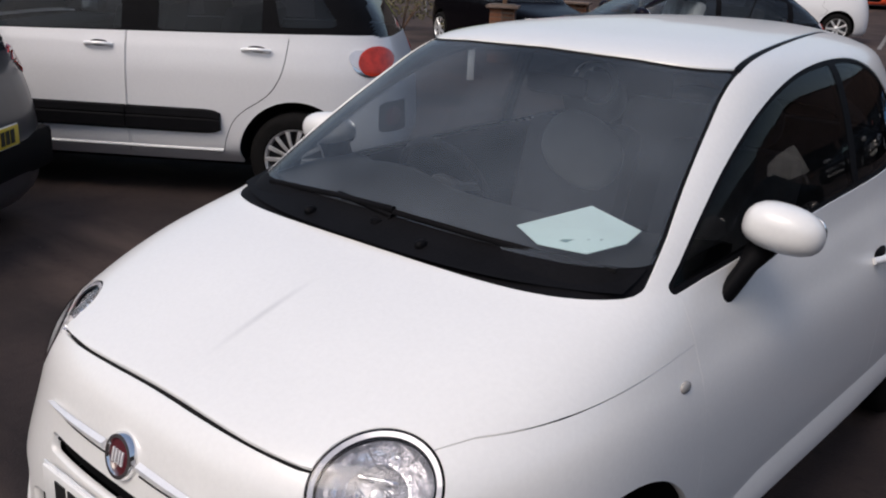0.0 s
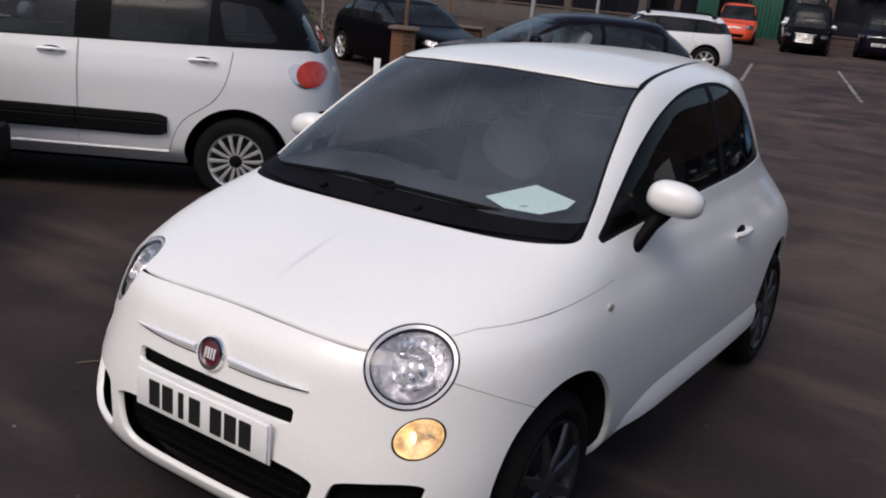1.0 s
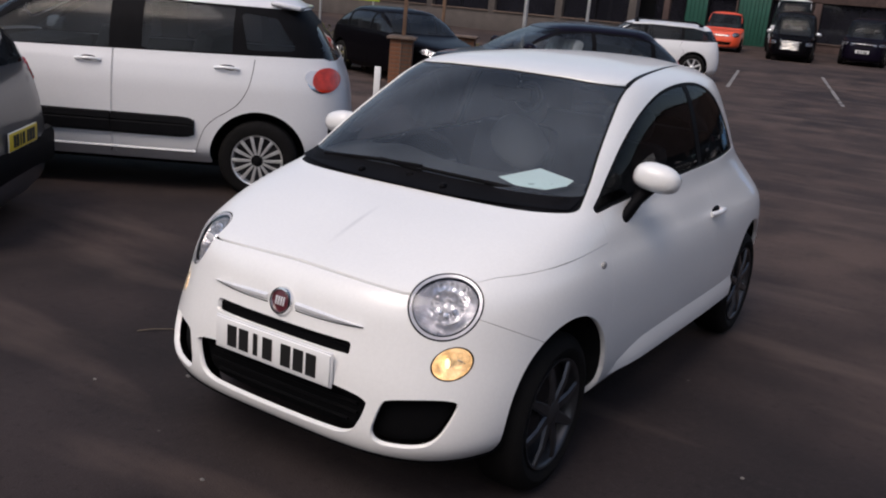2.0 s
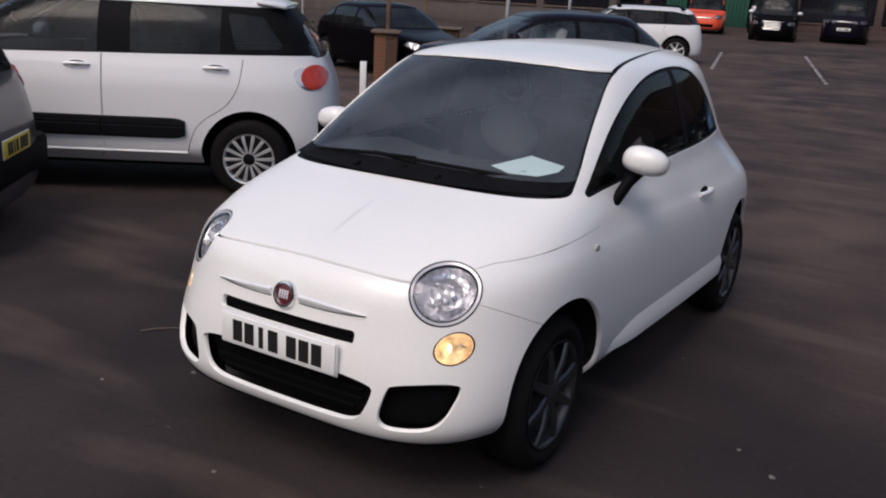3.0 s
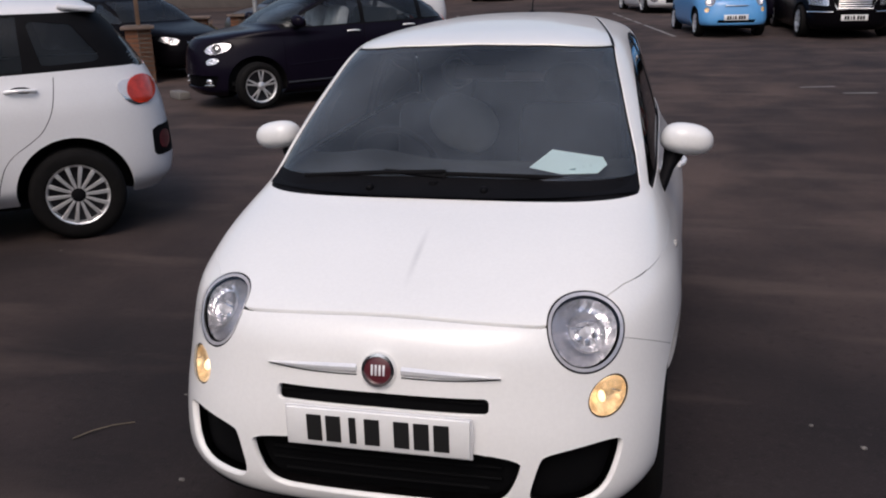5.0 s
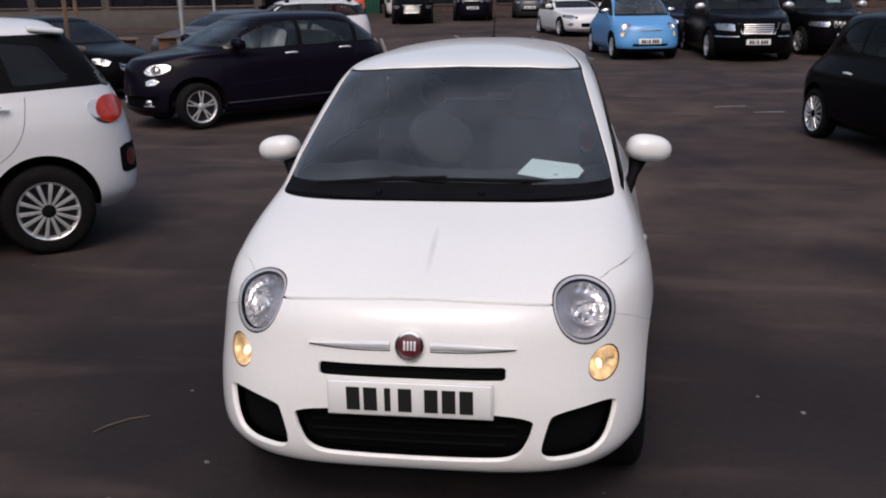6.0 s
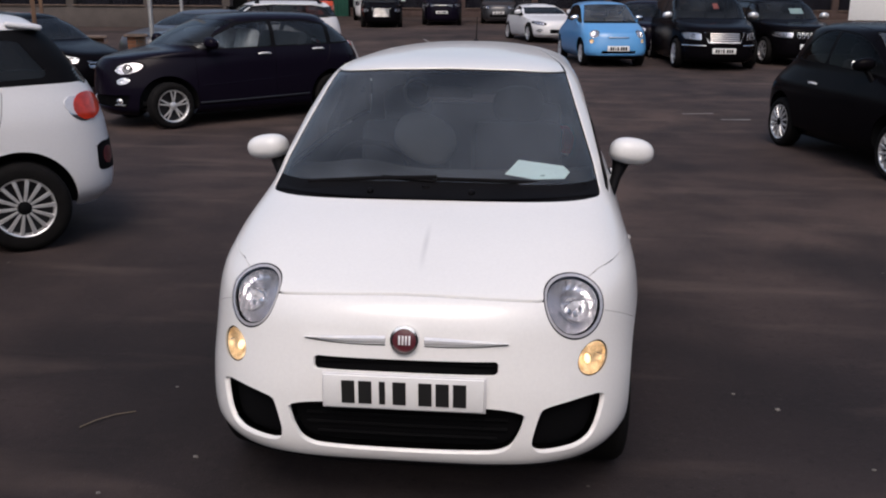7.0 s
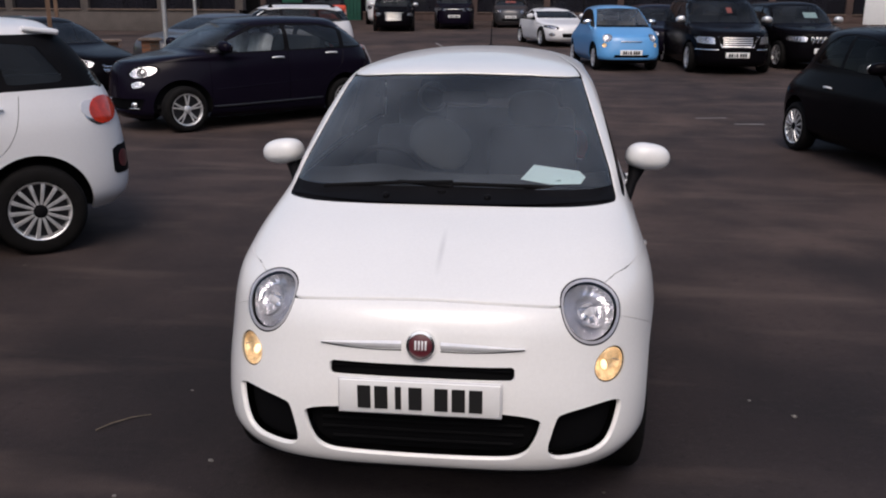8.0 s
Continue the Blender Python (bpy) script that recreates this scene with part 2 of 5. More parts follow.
def asphalt():
    """Worn asphalt: dark binder, brown dusty patches some metres wide, fine chippings, a few pale grit specks."""
    m = bpy.data.materials.new("worn_asphalt")
    m.use_nodes = True
    nt, b = m.node_tree, m.node_tree.nodes["Principled BSDF"]
    b.inputs["Roughness"].default_value = 0.88
    b.inputs["Specular IOR Level"].default_value = 0.25
    tc = nt.nodes.new("ShaderNodeTexCoord")

    def noise_at(scale, detail, stretch=(1, 1, 1)):
        mp, n = nt.nodes.new("ShaderNodeMapping"), nt.nodes.new("ShaderNodeTexNoise")
        mp.inputs["Scale"].default_value = stretch
        n.inputs["Scale"].default_value, n.inputs["Detail"].default_value = scale, detail
        nt.links.new(tc.outputs["Object"], mp.inputs["Vector"])
        nt.links.new(mp.outputs[0], n.inputs["Vector"])
        return n

    def ramp(src, lo, hi, a, c):
        r = nt.nodes.new("ShaderNodeMapRange")
        r.inputs["From Min"].default_value, r.inputs["From Max"].default_value = lo, hi
        r.inputs["To Min"].default_value, r.inputs["To Max"].default_value = a, c
        nt.links.new(src, r.inputs["Value"])
        return r.outputs[0]

    def mixed(fac, a, c):
        x = nt.nodes.new("ShaderNodeMix")
        x.data_type = "RGBA"
        nt.links.new(fac, x.inputs["Factor"])
        for sock, val in ((x.inputs[6], a), (x.inputs[7], c)):
            if isinstance(val, tuple):
                sock.default_value = (*val, 1)
            else:
                nt.links.new(val, sock)
        return x.outputs[2]

    broad, mid, grit = noise_at(0.16, 5, (1, 1.6, 1)), noise_at(1.3, 6), noise_at(110, 3)
    xyz, wob = nt.nodes.new("ShaderNodeSeparateXYZ"), nt.nodes.new("ShaderNodeMath")
    nt.links.new(tc.outputs["Object"], xyz.inputs[0])
    wob.operation = "MULTIPLY_ADD"
    wob.inputs[1].default_value = 9.0
    nt.links.new(broad.outputs["Fac"], wob.inputs[0])
    nt.links.new(xyz.outputs["Y"], wob.inputs[2])
    # tone set by y: darker across the bays, lighter brown beyond and in front
    lane = ramp(wob.outputs[0], 4.5, 9.5, 0, 1)
    apron = ramp(wob.outputs[0], 5.0, 3.4, 0, 0.8)
    bay = mixed(ramp(broad.outputs["Fac"], 0.40, 0.66, 0, 1), (0.0159, 0.0118, 0.0127), (0.0359, 0.0266, 0.0261))
    dusty = mixed(ramp(broad.outputs["Fac"], 0.38, 0.64, 0, 1), (0.0420, 0.0292, 0.0269), (0.0902, 0.0616, 0.0507))
    col = mixed(lane, bay, dusty)
    col = mixed(apron, col, (0.0533, 0.0406, 0.0388))
    col = mixed(ramp(mid.outputs["Fac"], 0.40, 0.66, 0, 0.62), col, (0.0143, 0.0110, 0.0115))
    pebble = noise_at(24, 5)
    col = mixed(ramp(pebble.outputs["Fac"], 0.42, 0.30, 0, 0.45), col, (0.0092, 0.0076, 0.0080))
    col = mixed(ramp(pebble.outputs["Fac"], 0.56, 0.74, 0, 0.16), col, (0.0717, 0.0591, 0.0546))
    col = mixed(ramp(grit.outputs["Fac"], 0.60, 0.72, 0, 0.28), col, (0.0922, 0.0788, 0.0751))
    streak = noise_at(0.9, 7, (0.55, 2.2, 1))
    col = mixed(ramp(streak.outputs["Fac"], 0.53, 0.72, 0, 0.7), col, (0.1004, 0.0724, 0.0609))
    stain = noise_at(0.55, 6, (1.4, 0.8, 1))
    col = mixed(ramp(stain.outputs["Fac"], 0.52, 0.68, 0, 0.65), col, (0.0108, 0.0085, 0.0092))
    speck = nt.nodes.new("ShaderNodeTexVoronoi")
    speck.inputs["Scale"].default_value = 3.0
    nt.links.new(tc.outputs["Object"], speck.inputs["Vector"])
    col = mixed(ramp(speck.outputs["Distance"], 0.035, 0.02, 0, 0.6), col, (0.16, 0.14, 0.13))
    nt.links.new(col, b.inputs["Base Color"])
    bp = nt.nodes.new("ShaderNodeBump")
    bp.inputs["Strength"].default_value, bp.inputs["Distance"].default_value = 0.35, 0.01
    nt.links.new(grit.outputs["Fac"], bp.inputs["Height"])
    nt.links.new(bp.outputs[0], b.inputs["Normal"])
    return m


ASPHALT = asphalt()
UNSEEN_WALL = material("unseen_wall_dark", (0.05, 0.042, 0.038), 0.9, grain=0.5, amount=0.4, bump=0.2)

# ---- building tools ----


def part(name, bm, mat, parent, label=""):
    """One mesh object under a thing (or on its own) from a bmesh or a finished mesh."""
    if isinstance(bm, bmesh.types.BMesh):
        me = bpy.data.meshes.new(name)
        bm.to_mesh(me)
        bm.free()
    else:
        me = bm
    me.materials.clear()
    me.materials.append(mat)
    ob = new(name, me)
    ob.parent = parent
    if label:
        ob["label"] = label
    return ob


def thing(name, m, label, category, group="", kind=""):
    ob = new(name)
    ob.empty_display_size = 0.2
    ob.matrix_world = m
    return tagged(ob, label, category, group, kind)


def smooth(bm, sharp=40):
    for f in bm.faces:
        f.smooth = True
    for e in bm.edges:
        if len(e.link_faces) == 2 and e.calc_face_angle(0) > radians(sharp):
            e.smooth = False
    return bm


def box(sx, sy, sz, at=(0, 0, 0), bevel=0.0, turn=None, segs=2):
    bm = bmesh.new()
    bmesh.ops.create_cube(bm, size=1, matrix=Matrix.Diagonal((sx, sy, sz, 1)))
    if bevel:
        bmesh.ops.bevel(bm, geom=bm.edges[:], offset=bevel, segments=segs, profile=0.5, affect="EDGES", clamp_overlap=True)
    m = Matrix.Translation(at)
    if turn is not None:
        m = m @ turn
    bmesh.ops.transform(bm, matrix=m, verts=bm.verts)
    return smooth(bm)


def lathe(profile, axis="x", segs=40, at=(0, 0, 0), sharp=35):
    """A turned body: profile of (radius, along) round the axis."""
    bm = bmesh.new()
    rings = []
    for r, a in profile:
        ring = []
        for k in range(segs):
            c, s = math.cos(2 * math.pi * k / segs), math.sin(2 * math.pi * k / segs)
            p = {"x": (a, r * c, r * s), "y": (r * c, a, r * s), "z": (r * c, r * s, a)}[axis]
            ring.append(bm.verts.new(Vector(p) + Vector(at)))
        rings.append(ring)
    for a, b in zip(rings, rings[1:]):
        for k in range(segs):
            bm.faces.new((a[k], a[(k + 1) % segs], b[(k + 1) % segs], b[k]))
    bmesh.ops.remove_doubles(bm, verts=bm.verts, dist=1e-5)
    bmesh.ops.recalc_face_normals(bm, faces=bm.faces)
    return smooth(bm, sharp)


def tube(points, radius, segs=10, taper=1.0):
    """A round bar along points."""
    bm = bmesh.new()
    pts = [Vector(p) for p in points]
    rings = []
    for i, p in enumerate(pts):
        d = (pts[min(i + 1, len(pts) - 1)] - pts[max(i - 1, 0)]).normalized()
        a = d.orthogonal().normalized()
        if i:
            a = (prev - d * prev.dot(d)).normalized()
        prev = a
        b = d.cross(a)
        r = radius * (1 + (taper - 1) * i / max(1, len(pts) - 1))
        rings.append([bm.verts.new(p + r * (math.cos(q) * a + math.sin(q) * b)) for q in [2 * math.pi * k / segs for k in range(segs)]])
    for a, b in zip(rings, rings[1:]):
        for k in range(segs):
            bm.faces.new((a[k], a[(k + 1) % segs], b[(k + 1) % segs], b[k]))
    bm.faces.new(rings[0][::-1])
    bm.faces.new(rings[-1])
    bmesh.ops.recalc_face_normals(bm, faces=bm.faces)
    return smooth(bm, 60)


def ellipsoid(sx, sy, sz, at=(0, 0, 0), power=2.0, segs=28, turn=None):
    """A rounded body; power over 2 squares it off."""
    bm = bmesh.new()
    bmesh.ops.create_uvsphere(bm, u_segments=segs, v_segments=segs // 2, radius=1)
    for v in bm.verts:
        k = (abs(v.co.x) ** power + abs(v.co.y) ** power + abs(v.co.z) ** power) ** (-1 / power)
        v.co = Vector((v.co.x * k * sx, v.co.y * k * sy, v.co.z * k * sz))
    m = Matrix.Translation(at)
    if turn is not None:
        m = m @ turn
    bmesh.ops.transform(bm, matrix=m, verts=bm.verts)
    return smooth(bm, 80)


# ---- car bodies: horizontal outlines stacked from sill to roof, then cut into panels ----


def curve(knots, q):
    """A smooth curve through (z, value) knots that never overshoots."""
    x, y = np.array(knots, float).T
    h, d = np.diff(x), np.diff(y) / np.diff(x)
    m = np.zeros(len(x))
    m[0], m[-1] = d[0], d[-1]
    for i in range(1, len(x) - 1):
        if d[i - 1] * d[i] > 0:
            w1, w2 = 2 * h[i] + h[i - 1], h[i] + 2 * h[i - 1]
            m[i] = (w1 + w2) / (w1 / d[i - 1] + w2 / d[i])
    q = np.clip(q, x[0], x[-1])
    i = np.clip(np.searchsorted(x, q, side="right") - 1, 0, len(x) - 2)
    t = (q - x[i]) / h[i]
    return (1 + 2 * t) * (1 - t) ** 2 * y[i] + t * (1 - t) ** 2 * h[i] * m[i] + t * t * (3 - 2 * t) * y[i + 1] + t * t * (t - 1) * h[i] * m[i + 1]


class Surface:
    """A triangle sheet with smooth normals, which can be cut along outlines."""

    def __init__(self, v, n, t):
        self.v, self.n, self.t = v, n, t

    def cut(self, inside, where=None):
        """Two sheets: the part where inside(points) < 0 (among triangles with where true) and the rest."""
        tri = self.t
        may = np.ones(len(tri), bool) if where is None else where(self.v[tri].mean(1), self.n[tri].mean(1))
        d = np.ones(len(self.v))
        used = np.unique(tri[may])
        d[used] = inside(self.v[used]) if len(used) else 1
        d = np.where(np.abs(d) < 1e-7, 1e-7, d)
        neg = d[tri] < 0
        count = neg.sum(1)
        t_in, t_out = tri[may & (count == 3)], tri[~may | (count == 0)]
        split = np.nonzero(may & (count > 0) & (count < 3))[0]
        if not len(split):
            return Surface(self.v, self.n, t_in), Surface(self.v, self.n, t_out)
        # turn each crossed triangle until its lone corner comes first
        lone = np.where((count[split] == 1)[:, None], neg[split], ~neg[split])
        first = lone.argmax(1)
        rows = np.arange(len(split))
        a, b, c = (tri[split][rows, (first + k) % 3] for k in range(3))
        ends = np.sort(np.concatenate([np.stack([a, b], 1), np.stack([a, c], 1)]), 1)
        pairs, idx = np.unique(ends, axis=0, return_inverse=True)
        idx = idx.ravel() + len(self.v)
        lo = np.where(d[pairs[:, 0]] < 0, pairs[:, 0], pairs[:, 1])
        hi = pairs.sum(1) - lo
        s = d[lo] / (d[lo] - d[hi])
        pa, pb = self.v[lo], self.v[hi]
        for _ in range(3):
            e = inside(pa + s[:, None] * (pb - pa))
            s = np.clip(s - e / (d[hi] - d[lo]), 0.01, 0.99)
        n = self.n[lo] + s[:, None] * (self.n[hi] - self.n[lo])
        n /= np.linalg.norm(n, axis=1, keepdims=True) + 1e-12
        v, n = np.concatenate([self.v, pa + s[:, None] * (pb - pa)]), np.concatenate([self.n, n])
        p, q = idx[:len(split)], idx[len(split):]
        one = np.stack([a, p, q], 1)
        two = np.concatenate([np.stack([p, b, c], 1), np.stack([p, c, q], 1)])
        few = count[split] == 1
        twice = np.concatenate([few, few])
        both = (np.concatenate([t_in, one[few], two[~twice]]), np.concatenate([t_out, one[~few], two[twice]]))
        return Surface(v, n, both[0]), Surface(v, n, both[1])

    def refined(self, where):
        """Each triangle that where() picks becomes four."""
        pick = where(self.v[self.t].mean(1), self.n[self.t].mean(1))
        t = self.t[pick]
        e = np.sort(np.concatenate([t[:, [0, 1]], t[:, [1, 2]], t[:, [2, 0]]]), 1)
        u, idx = np.unique(e, axis=0, return_inverse=True)
        mid = len(self.v) + idx.ravel().reshape(3, -1)
        n = self.n[u].sum(1)
        n /= np.linalg.norm(n, axis=1, keepdims=True) + 1e-12
        a, b, c = t.T
        ab, bc, ca = mid
        four = np.concatenate([np.stack(q, 1) for q in ((a, ab, ca), (ab, b, bc), (ca, bc, c), (ab, bc, ca))])
        return Surface(np.concatenate([self.v, self.v[u].mean(1)]), np.concatenate([self.n, n]), np.concatenate([self.t[~pick], four]))

    def sunk(self, depth):
        """The sheet pushed in along its normals by depth(points), with the normals made anew."""
        v = self.v - depth(self.v)[:, None] * self.n
        f = np.cross(v[self.t[:, 1]] - v[self.t[:, 0]], v[self.t[:, 2]] - v[self.t[:, 0]])
        n = np.zeros_like(v)
        for k in range(3):
            np.add.at(n, self.t[:, k], f)
        flip = np.sign((n * self.n).sum(1, keepdims=True) + 1e-15)
        n = n * flip / (np.linalg.norm(n, axis=1, keepdims=True) + 1e-15)
        return Surface(v, n, self.t)

    def joined(self, other):
        k = len(self.v)
        return Surface(np.concatenate([self.v, other.v]), np.concatenate([self.n, other.n]), np.concatenate([self.t, other.t + k]))

    def mesh(self, name, lift=0.0, rim=0.0, back=False):
        """A mesh, moved along its normals by lift, with its edges turned in by rim; back: a second face behind."""
        used, idx = np.unique(self.t, return_inverse=True)
        t = idx.reshape(-1, 3)
        n = self.n[used]
        v = self.v[used] + lift * n
        verts, normals, faces = [v], [n], [t]
        k = len(v)
        if rim:
            e = np.concatenate([t[:, [0, 1]], t[:, [1, 2]], t[:, [2, 0]]])
            key = np.sort(e, 1)
            _, first, cnt = np.unique(key[:, 0] * 10000019 + key[:, 1], return_index=True, return_counts=True)
            e = e[first[cnt == 1]]
            a, b = v[e[:, 0]], v[e[:, 1]]
            na, nb = n[e[:, 0]], n[e[:, 1]]
            out = np.cross(b - a, na)
            out /= np.linalg.norm(out, axis=1, keepdims=True) + 1e-12
            m = len(e)
            soft_a, soft_b = na + 0.6 * out, nb + 0.6 * out
            verts += [a, b, b - rim * nb, a - rim * na]
            normals += [soft_a, soft_b, out, out]
            i = np.arange(m)
            faces += [np.stack([k + i, k + 3 * m + i, k + 2 * m + i], 1), np.stack([k + i, k + 2 * m + i, k + m + i], 1)]
            k += 4 * m
        if back and rim:
            verts.append(v - rim * n)
            normals.append(-n)
            faces.append(t[:, ::-1] + k)
        v, n, t = np.concatenate(verts), np.concatenate(normals), np.concatenate(faces)
        n = n / (np.linalg.norm(n, axis=1, keepdims=True) + 1e-12)
        me = bpy.data.meshes.new(name)
        me.from_pydata(v.tolist(), [], t.tolist())
        for p in me.polygons:
            p.use_smooth = True
        me.normals_split_custom_set_from_vertices(n.tolist())
        return me


def outline(points, r=0.0, sides=True):
    """The signed distance to a polygon in a plane, its corners rounded by r (points: before rounding)."""
    p = np.array(points, float)
    c = p.mean(0)
    if r:
        area = 0.5 * np.sum(p[:, 0] * np.roll(p[:, 1], -1) - np.roll(p[:, 0], -1) * p[:, 1])
        if area < 0:
            p = p[::-1]
        inset = []
        for a, b, d in zip(np.roll(p, 1, 0), p, np.roll(p, -1, 0)):
            n1, n2 = [np.array((-w[1], w[0])) / np.linalg.norm(w) for w in (b - a, d - b)]
            inset.append(b + r * (n1 + n2) / max(0.35, 1 + n1 @ n2))
        p = np.array(inset)

    def sd(q):
        best, inside = np.full(len(q), 1e9), np.zeros(len(q), bool)
        for a, b in zip(p, np.roll(p, -1, 0)):
            e, w = b - a, q - a
            t = np.clip((w @ e) / (e @ e), 0, 1)
            best = np.minimum(best, ((w - t[:, None] * e) ** 2).sum(1))
            c1, c2 = q[:, 1] >= a[1], q[:, 1] < b[1]
            s = e[0] * w[:, 1] - e[1] * w[:, 0]
            inside ^= (c1 & c2 & (s > 0)) | (~c1 & ~c2 & (s < 0))
        return np.where(inside, -1, 1) * np.sqrt(best) - r

    return sd


def rounded(points, keep=(), times=2):
    """A polygon's corners cut again and again into a curve, but for the corners named in keep."""
    pts = [(tuple(p), k in keep) for k, p in enumerate(points)]
    for _ in range(times):
        out = []
        for k, (p, sharp) in enumerate(pts):
            (a, sa), (b, sb) = pts[k - 1], pts[(k + 1) % len(pts)]
            if sharp:
                out.append((p, True))
            else:
                out.append((tuple(0.25 * u + 0.75 * v for u, v in zip(a, p)), False))
                out.append((tuple(0.25 * u + 0.75 * v for u, v in zip(b, p)), False))
        pts = out
    return [p for p, _ in pts]


def round_lamp(m, rx, rz, turn=0.0):
    """The distance from a lamp's axis as a share of its size: 1 on its edge. m is the lamp's basis."""
    inv = np.array(m.inverted())
    c, s = math.cos(radians(turn)), math.sin(radians(turn))

    def share(p):
        q = p @ inv[:3, :3].T + inv[:3, 3]
        u, w = c * q[:, 0] + s * q[:, 2], -s * q[:, 0] + c * q[:, 2]
        return np.sqrt((u / rx) ** 2 + (w / rz) ** 2)

    return share


def oval(cx, cz, rx, rz, turn=0.0):
    c, s = math.cos(radians(turn)), math.sin(radians(turn))

    def sd(q):
        u, w = c * (q[:, 0] - cx) + s * (q[:, 1] - cz), -s * (q[:, 0] - cx) + c * (q[:, 1] - cz)
        return (np.sqrt((u / rx) ** 2 + (w / rz) ** 2) - 1) * min(rx, rz)

    return sd


def on_front(sd, mirrored=False):
    """A flat outline in x and z laid on a surface; mirrored: on both sides of the car."""
    return (lambda p: sd(np.stack([np.abs(p[:, 0]), p[:, 2]], 1))) if mirrored else (lambda p: sd(p[:, [0, 2]]))


def on_side(sd):
    return lambda p: sd(p[:, [1, 2]])


FRONT = lambda p, n: (p[:, 1] < 1.9) & (n[:, 1] < -0.08)
REAR = lambda p, n: (p[:, 1] > 2.2) & (n[:, 1] > 0.08)
SIDE = lambda p, n: (np.abs(p[:, 0]) > 0.38)
LEFT = lambda p, n: p[:, 0] > 0.3
RIGHT = lambda p, n: p[:, 0] < -0.3


def shell(spec, across=34, up=70):
    """The skin of a car from its outlines: W half width, F front, R rear, M widest place, NF and NR squareness, all by height."""
    z = np.linspace(spec["W"][0][0], spec["W"][-1][0], 3000)
    val = {k: curve(spec[k], z) for k in ("W", "F", "R", "M", "NF", "NR")}
    step = np.abs(np.diff(z)) + 0.8 * np.abs(np.diff(val["F"])) + 0.5 * np.abs(np.diff(val["R"])) + np.abs(np.diff(val["W"]))
    run = np.r_[0, np.cumsum(step)]
    z = np.interp(np.linspace(0, run[-1], up), run, z)
    val = {k: curve(spec[k], z) for k in ("W", "F", "R", "M", "NF", "NR")}
    rows = []
    dense = np.linspace(0, np.pi / 2, 500)
    for i in range(up):
        w, f, r, m, nf, nr = (val[k][i] for k in ("W", "F", "R", "M", "NF", "NR"))
        half = []
        for n, end in ((nf, f), (nr, r)):
            x = w * np.sin(dense) ** (2 / n)
            y = m + (end - m) * np.cos(dense) ** (2 / n)
            s = np.r_[0, np.cumsum(np.hypot(np.diff(x), np.diff(y)))]
            q = np.linspace(0, s[-1], across + 1)
            half.append(np.stack([np.interp(q, s, x), np.interp(q, s, y)], 1))
        ring = np.concatenate([half[0], half[1][::-1][1:]])
        ring = np.concatenate([ring, (ring[1:-1] * (-1, 1))[::-1]])
        rows.append(np.c_[ring, np.full(len(ring), z[i])])
    g = np.array(rows)
    du = np.roll(g, -1, 1) - np.roll(g, 1, 1)
    dv = np.gradient(g, axis=0)
    n = np.cross(du, dv)
    n /= np.linalg.norm(n, axis=2, keepdims=True) + 1e-12
    n[-1] = (0, 0, 1)
    c = g.shape[1]
    a = (np.arange(up - 1)[:, None] * c + np.arange(c)).ravel()
    b = (np.arange(up - 1)[:, None] * c + (np.arange(c) + 1) % c).ravel()
    t = np.concatenate([np.stack([a, b, b + c], 1), np.stack([a, b + c, a + c], 1)])
    cap = np.stack([np.full(c - 2, (up - 1) * c), (up - 1) * c + np.arange(1, c - 1), (up - 1) * c + np.arange(2, c)], 1)
    return Surface(g.reshape(-1, 3), n.reshape(-1, 3), np.concatenate([t, cap]))


def skin_depth(s, x, z, rear=False):
    """The y of a skin's front (or rear) at x, z, from its points, and the outward normal there."""
    keep = (s.n[:, 1] > 0.1) if rear else (s.n[:, 1] < -0.1)
    idx = np.nonzero(keep)[0]
    d = (s.v[idx, 0] - x) ** 2 + (s.v[idx, 2] - z) ** 2
    near = idx[np.argsort(d)[:6]]
    w = 1 / (((s.v[near, 0] - x) ** 2 + (s.v[near, 2] - z) ** 2) + 1e-5)
    n = (s.n[near] * w[:, None]).sum(0)
    n /= np.linalg.norm(n)
    y = ((s.v[near, 1] - (n[0] * (x - s.v[near, 0]) + n[2] * (z - s.v[near, 2])) / n[1]) * w).sum() / w.sum()
    return float(y), Vector(n)


def skin_width(s, y, z):
    idx = np.nonzero(s.v[:, 0] > 0.3)[0]
    d = (s.v[idx, 1] - y) ** 2 + (s.v[idx, 2] - z) ** 2
    near = idx[np.argsort(d)[:5]]
    w = 1 / (((s.v[near, 1] - y) ** 2 + (s.v[near, 2] - z) ** 2) + 1e-5)
    n = (s.n[near] * w[:, None]).sum(0)
    n /= np.linalg.norm(n)
    x = ((s.v[near, 0] - (n[1] * (y - s.v[near, 1]) + n[2] * (z - s.v[near, 2])) / n[0]) * w).sum() / w.sum()
    return float(x), Vector(n)


def basis(at, normal, up=(0, 0, 1)):
    """A pose whose -y looks along the outward normal, z upward."""
    y = -Vector(normal).normalized()
    z = (Vector(up) - y * y.dot(Vector(up))).normalized()
    x = y.cross(z)
    m = Matrix((x, y, z)).transposed().to_4x4()
    m.translation = at
    return m


def placed(bm, m):
    bmesh.ops.transform(bm, matrix=m, verts=bm.verts)
    return bm


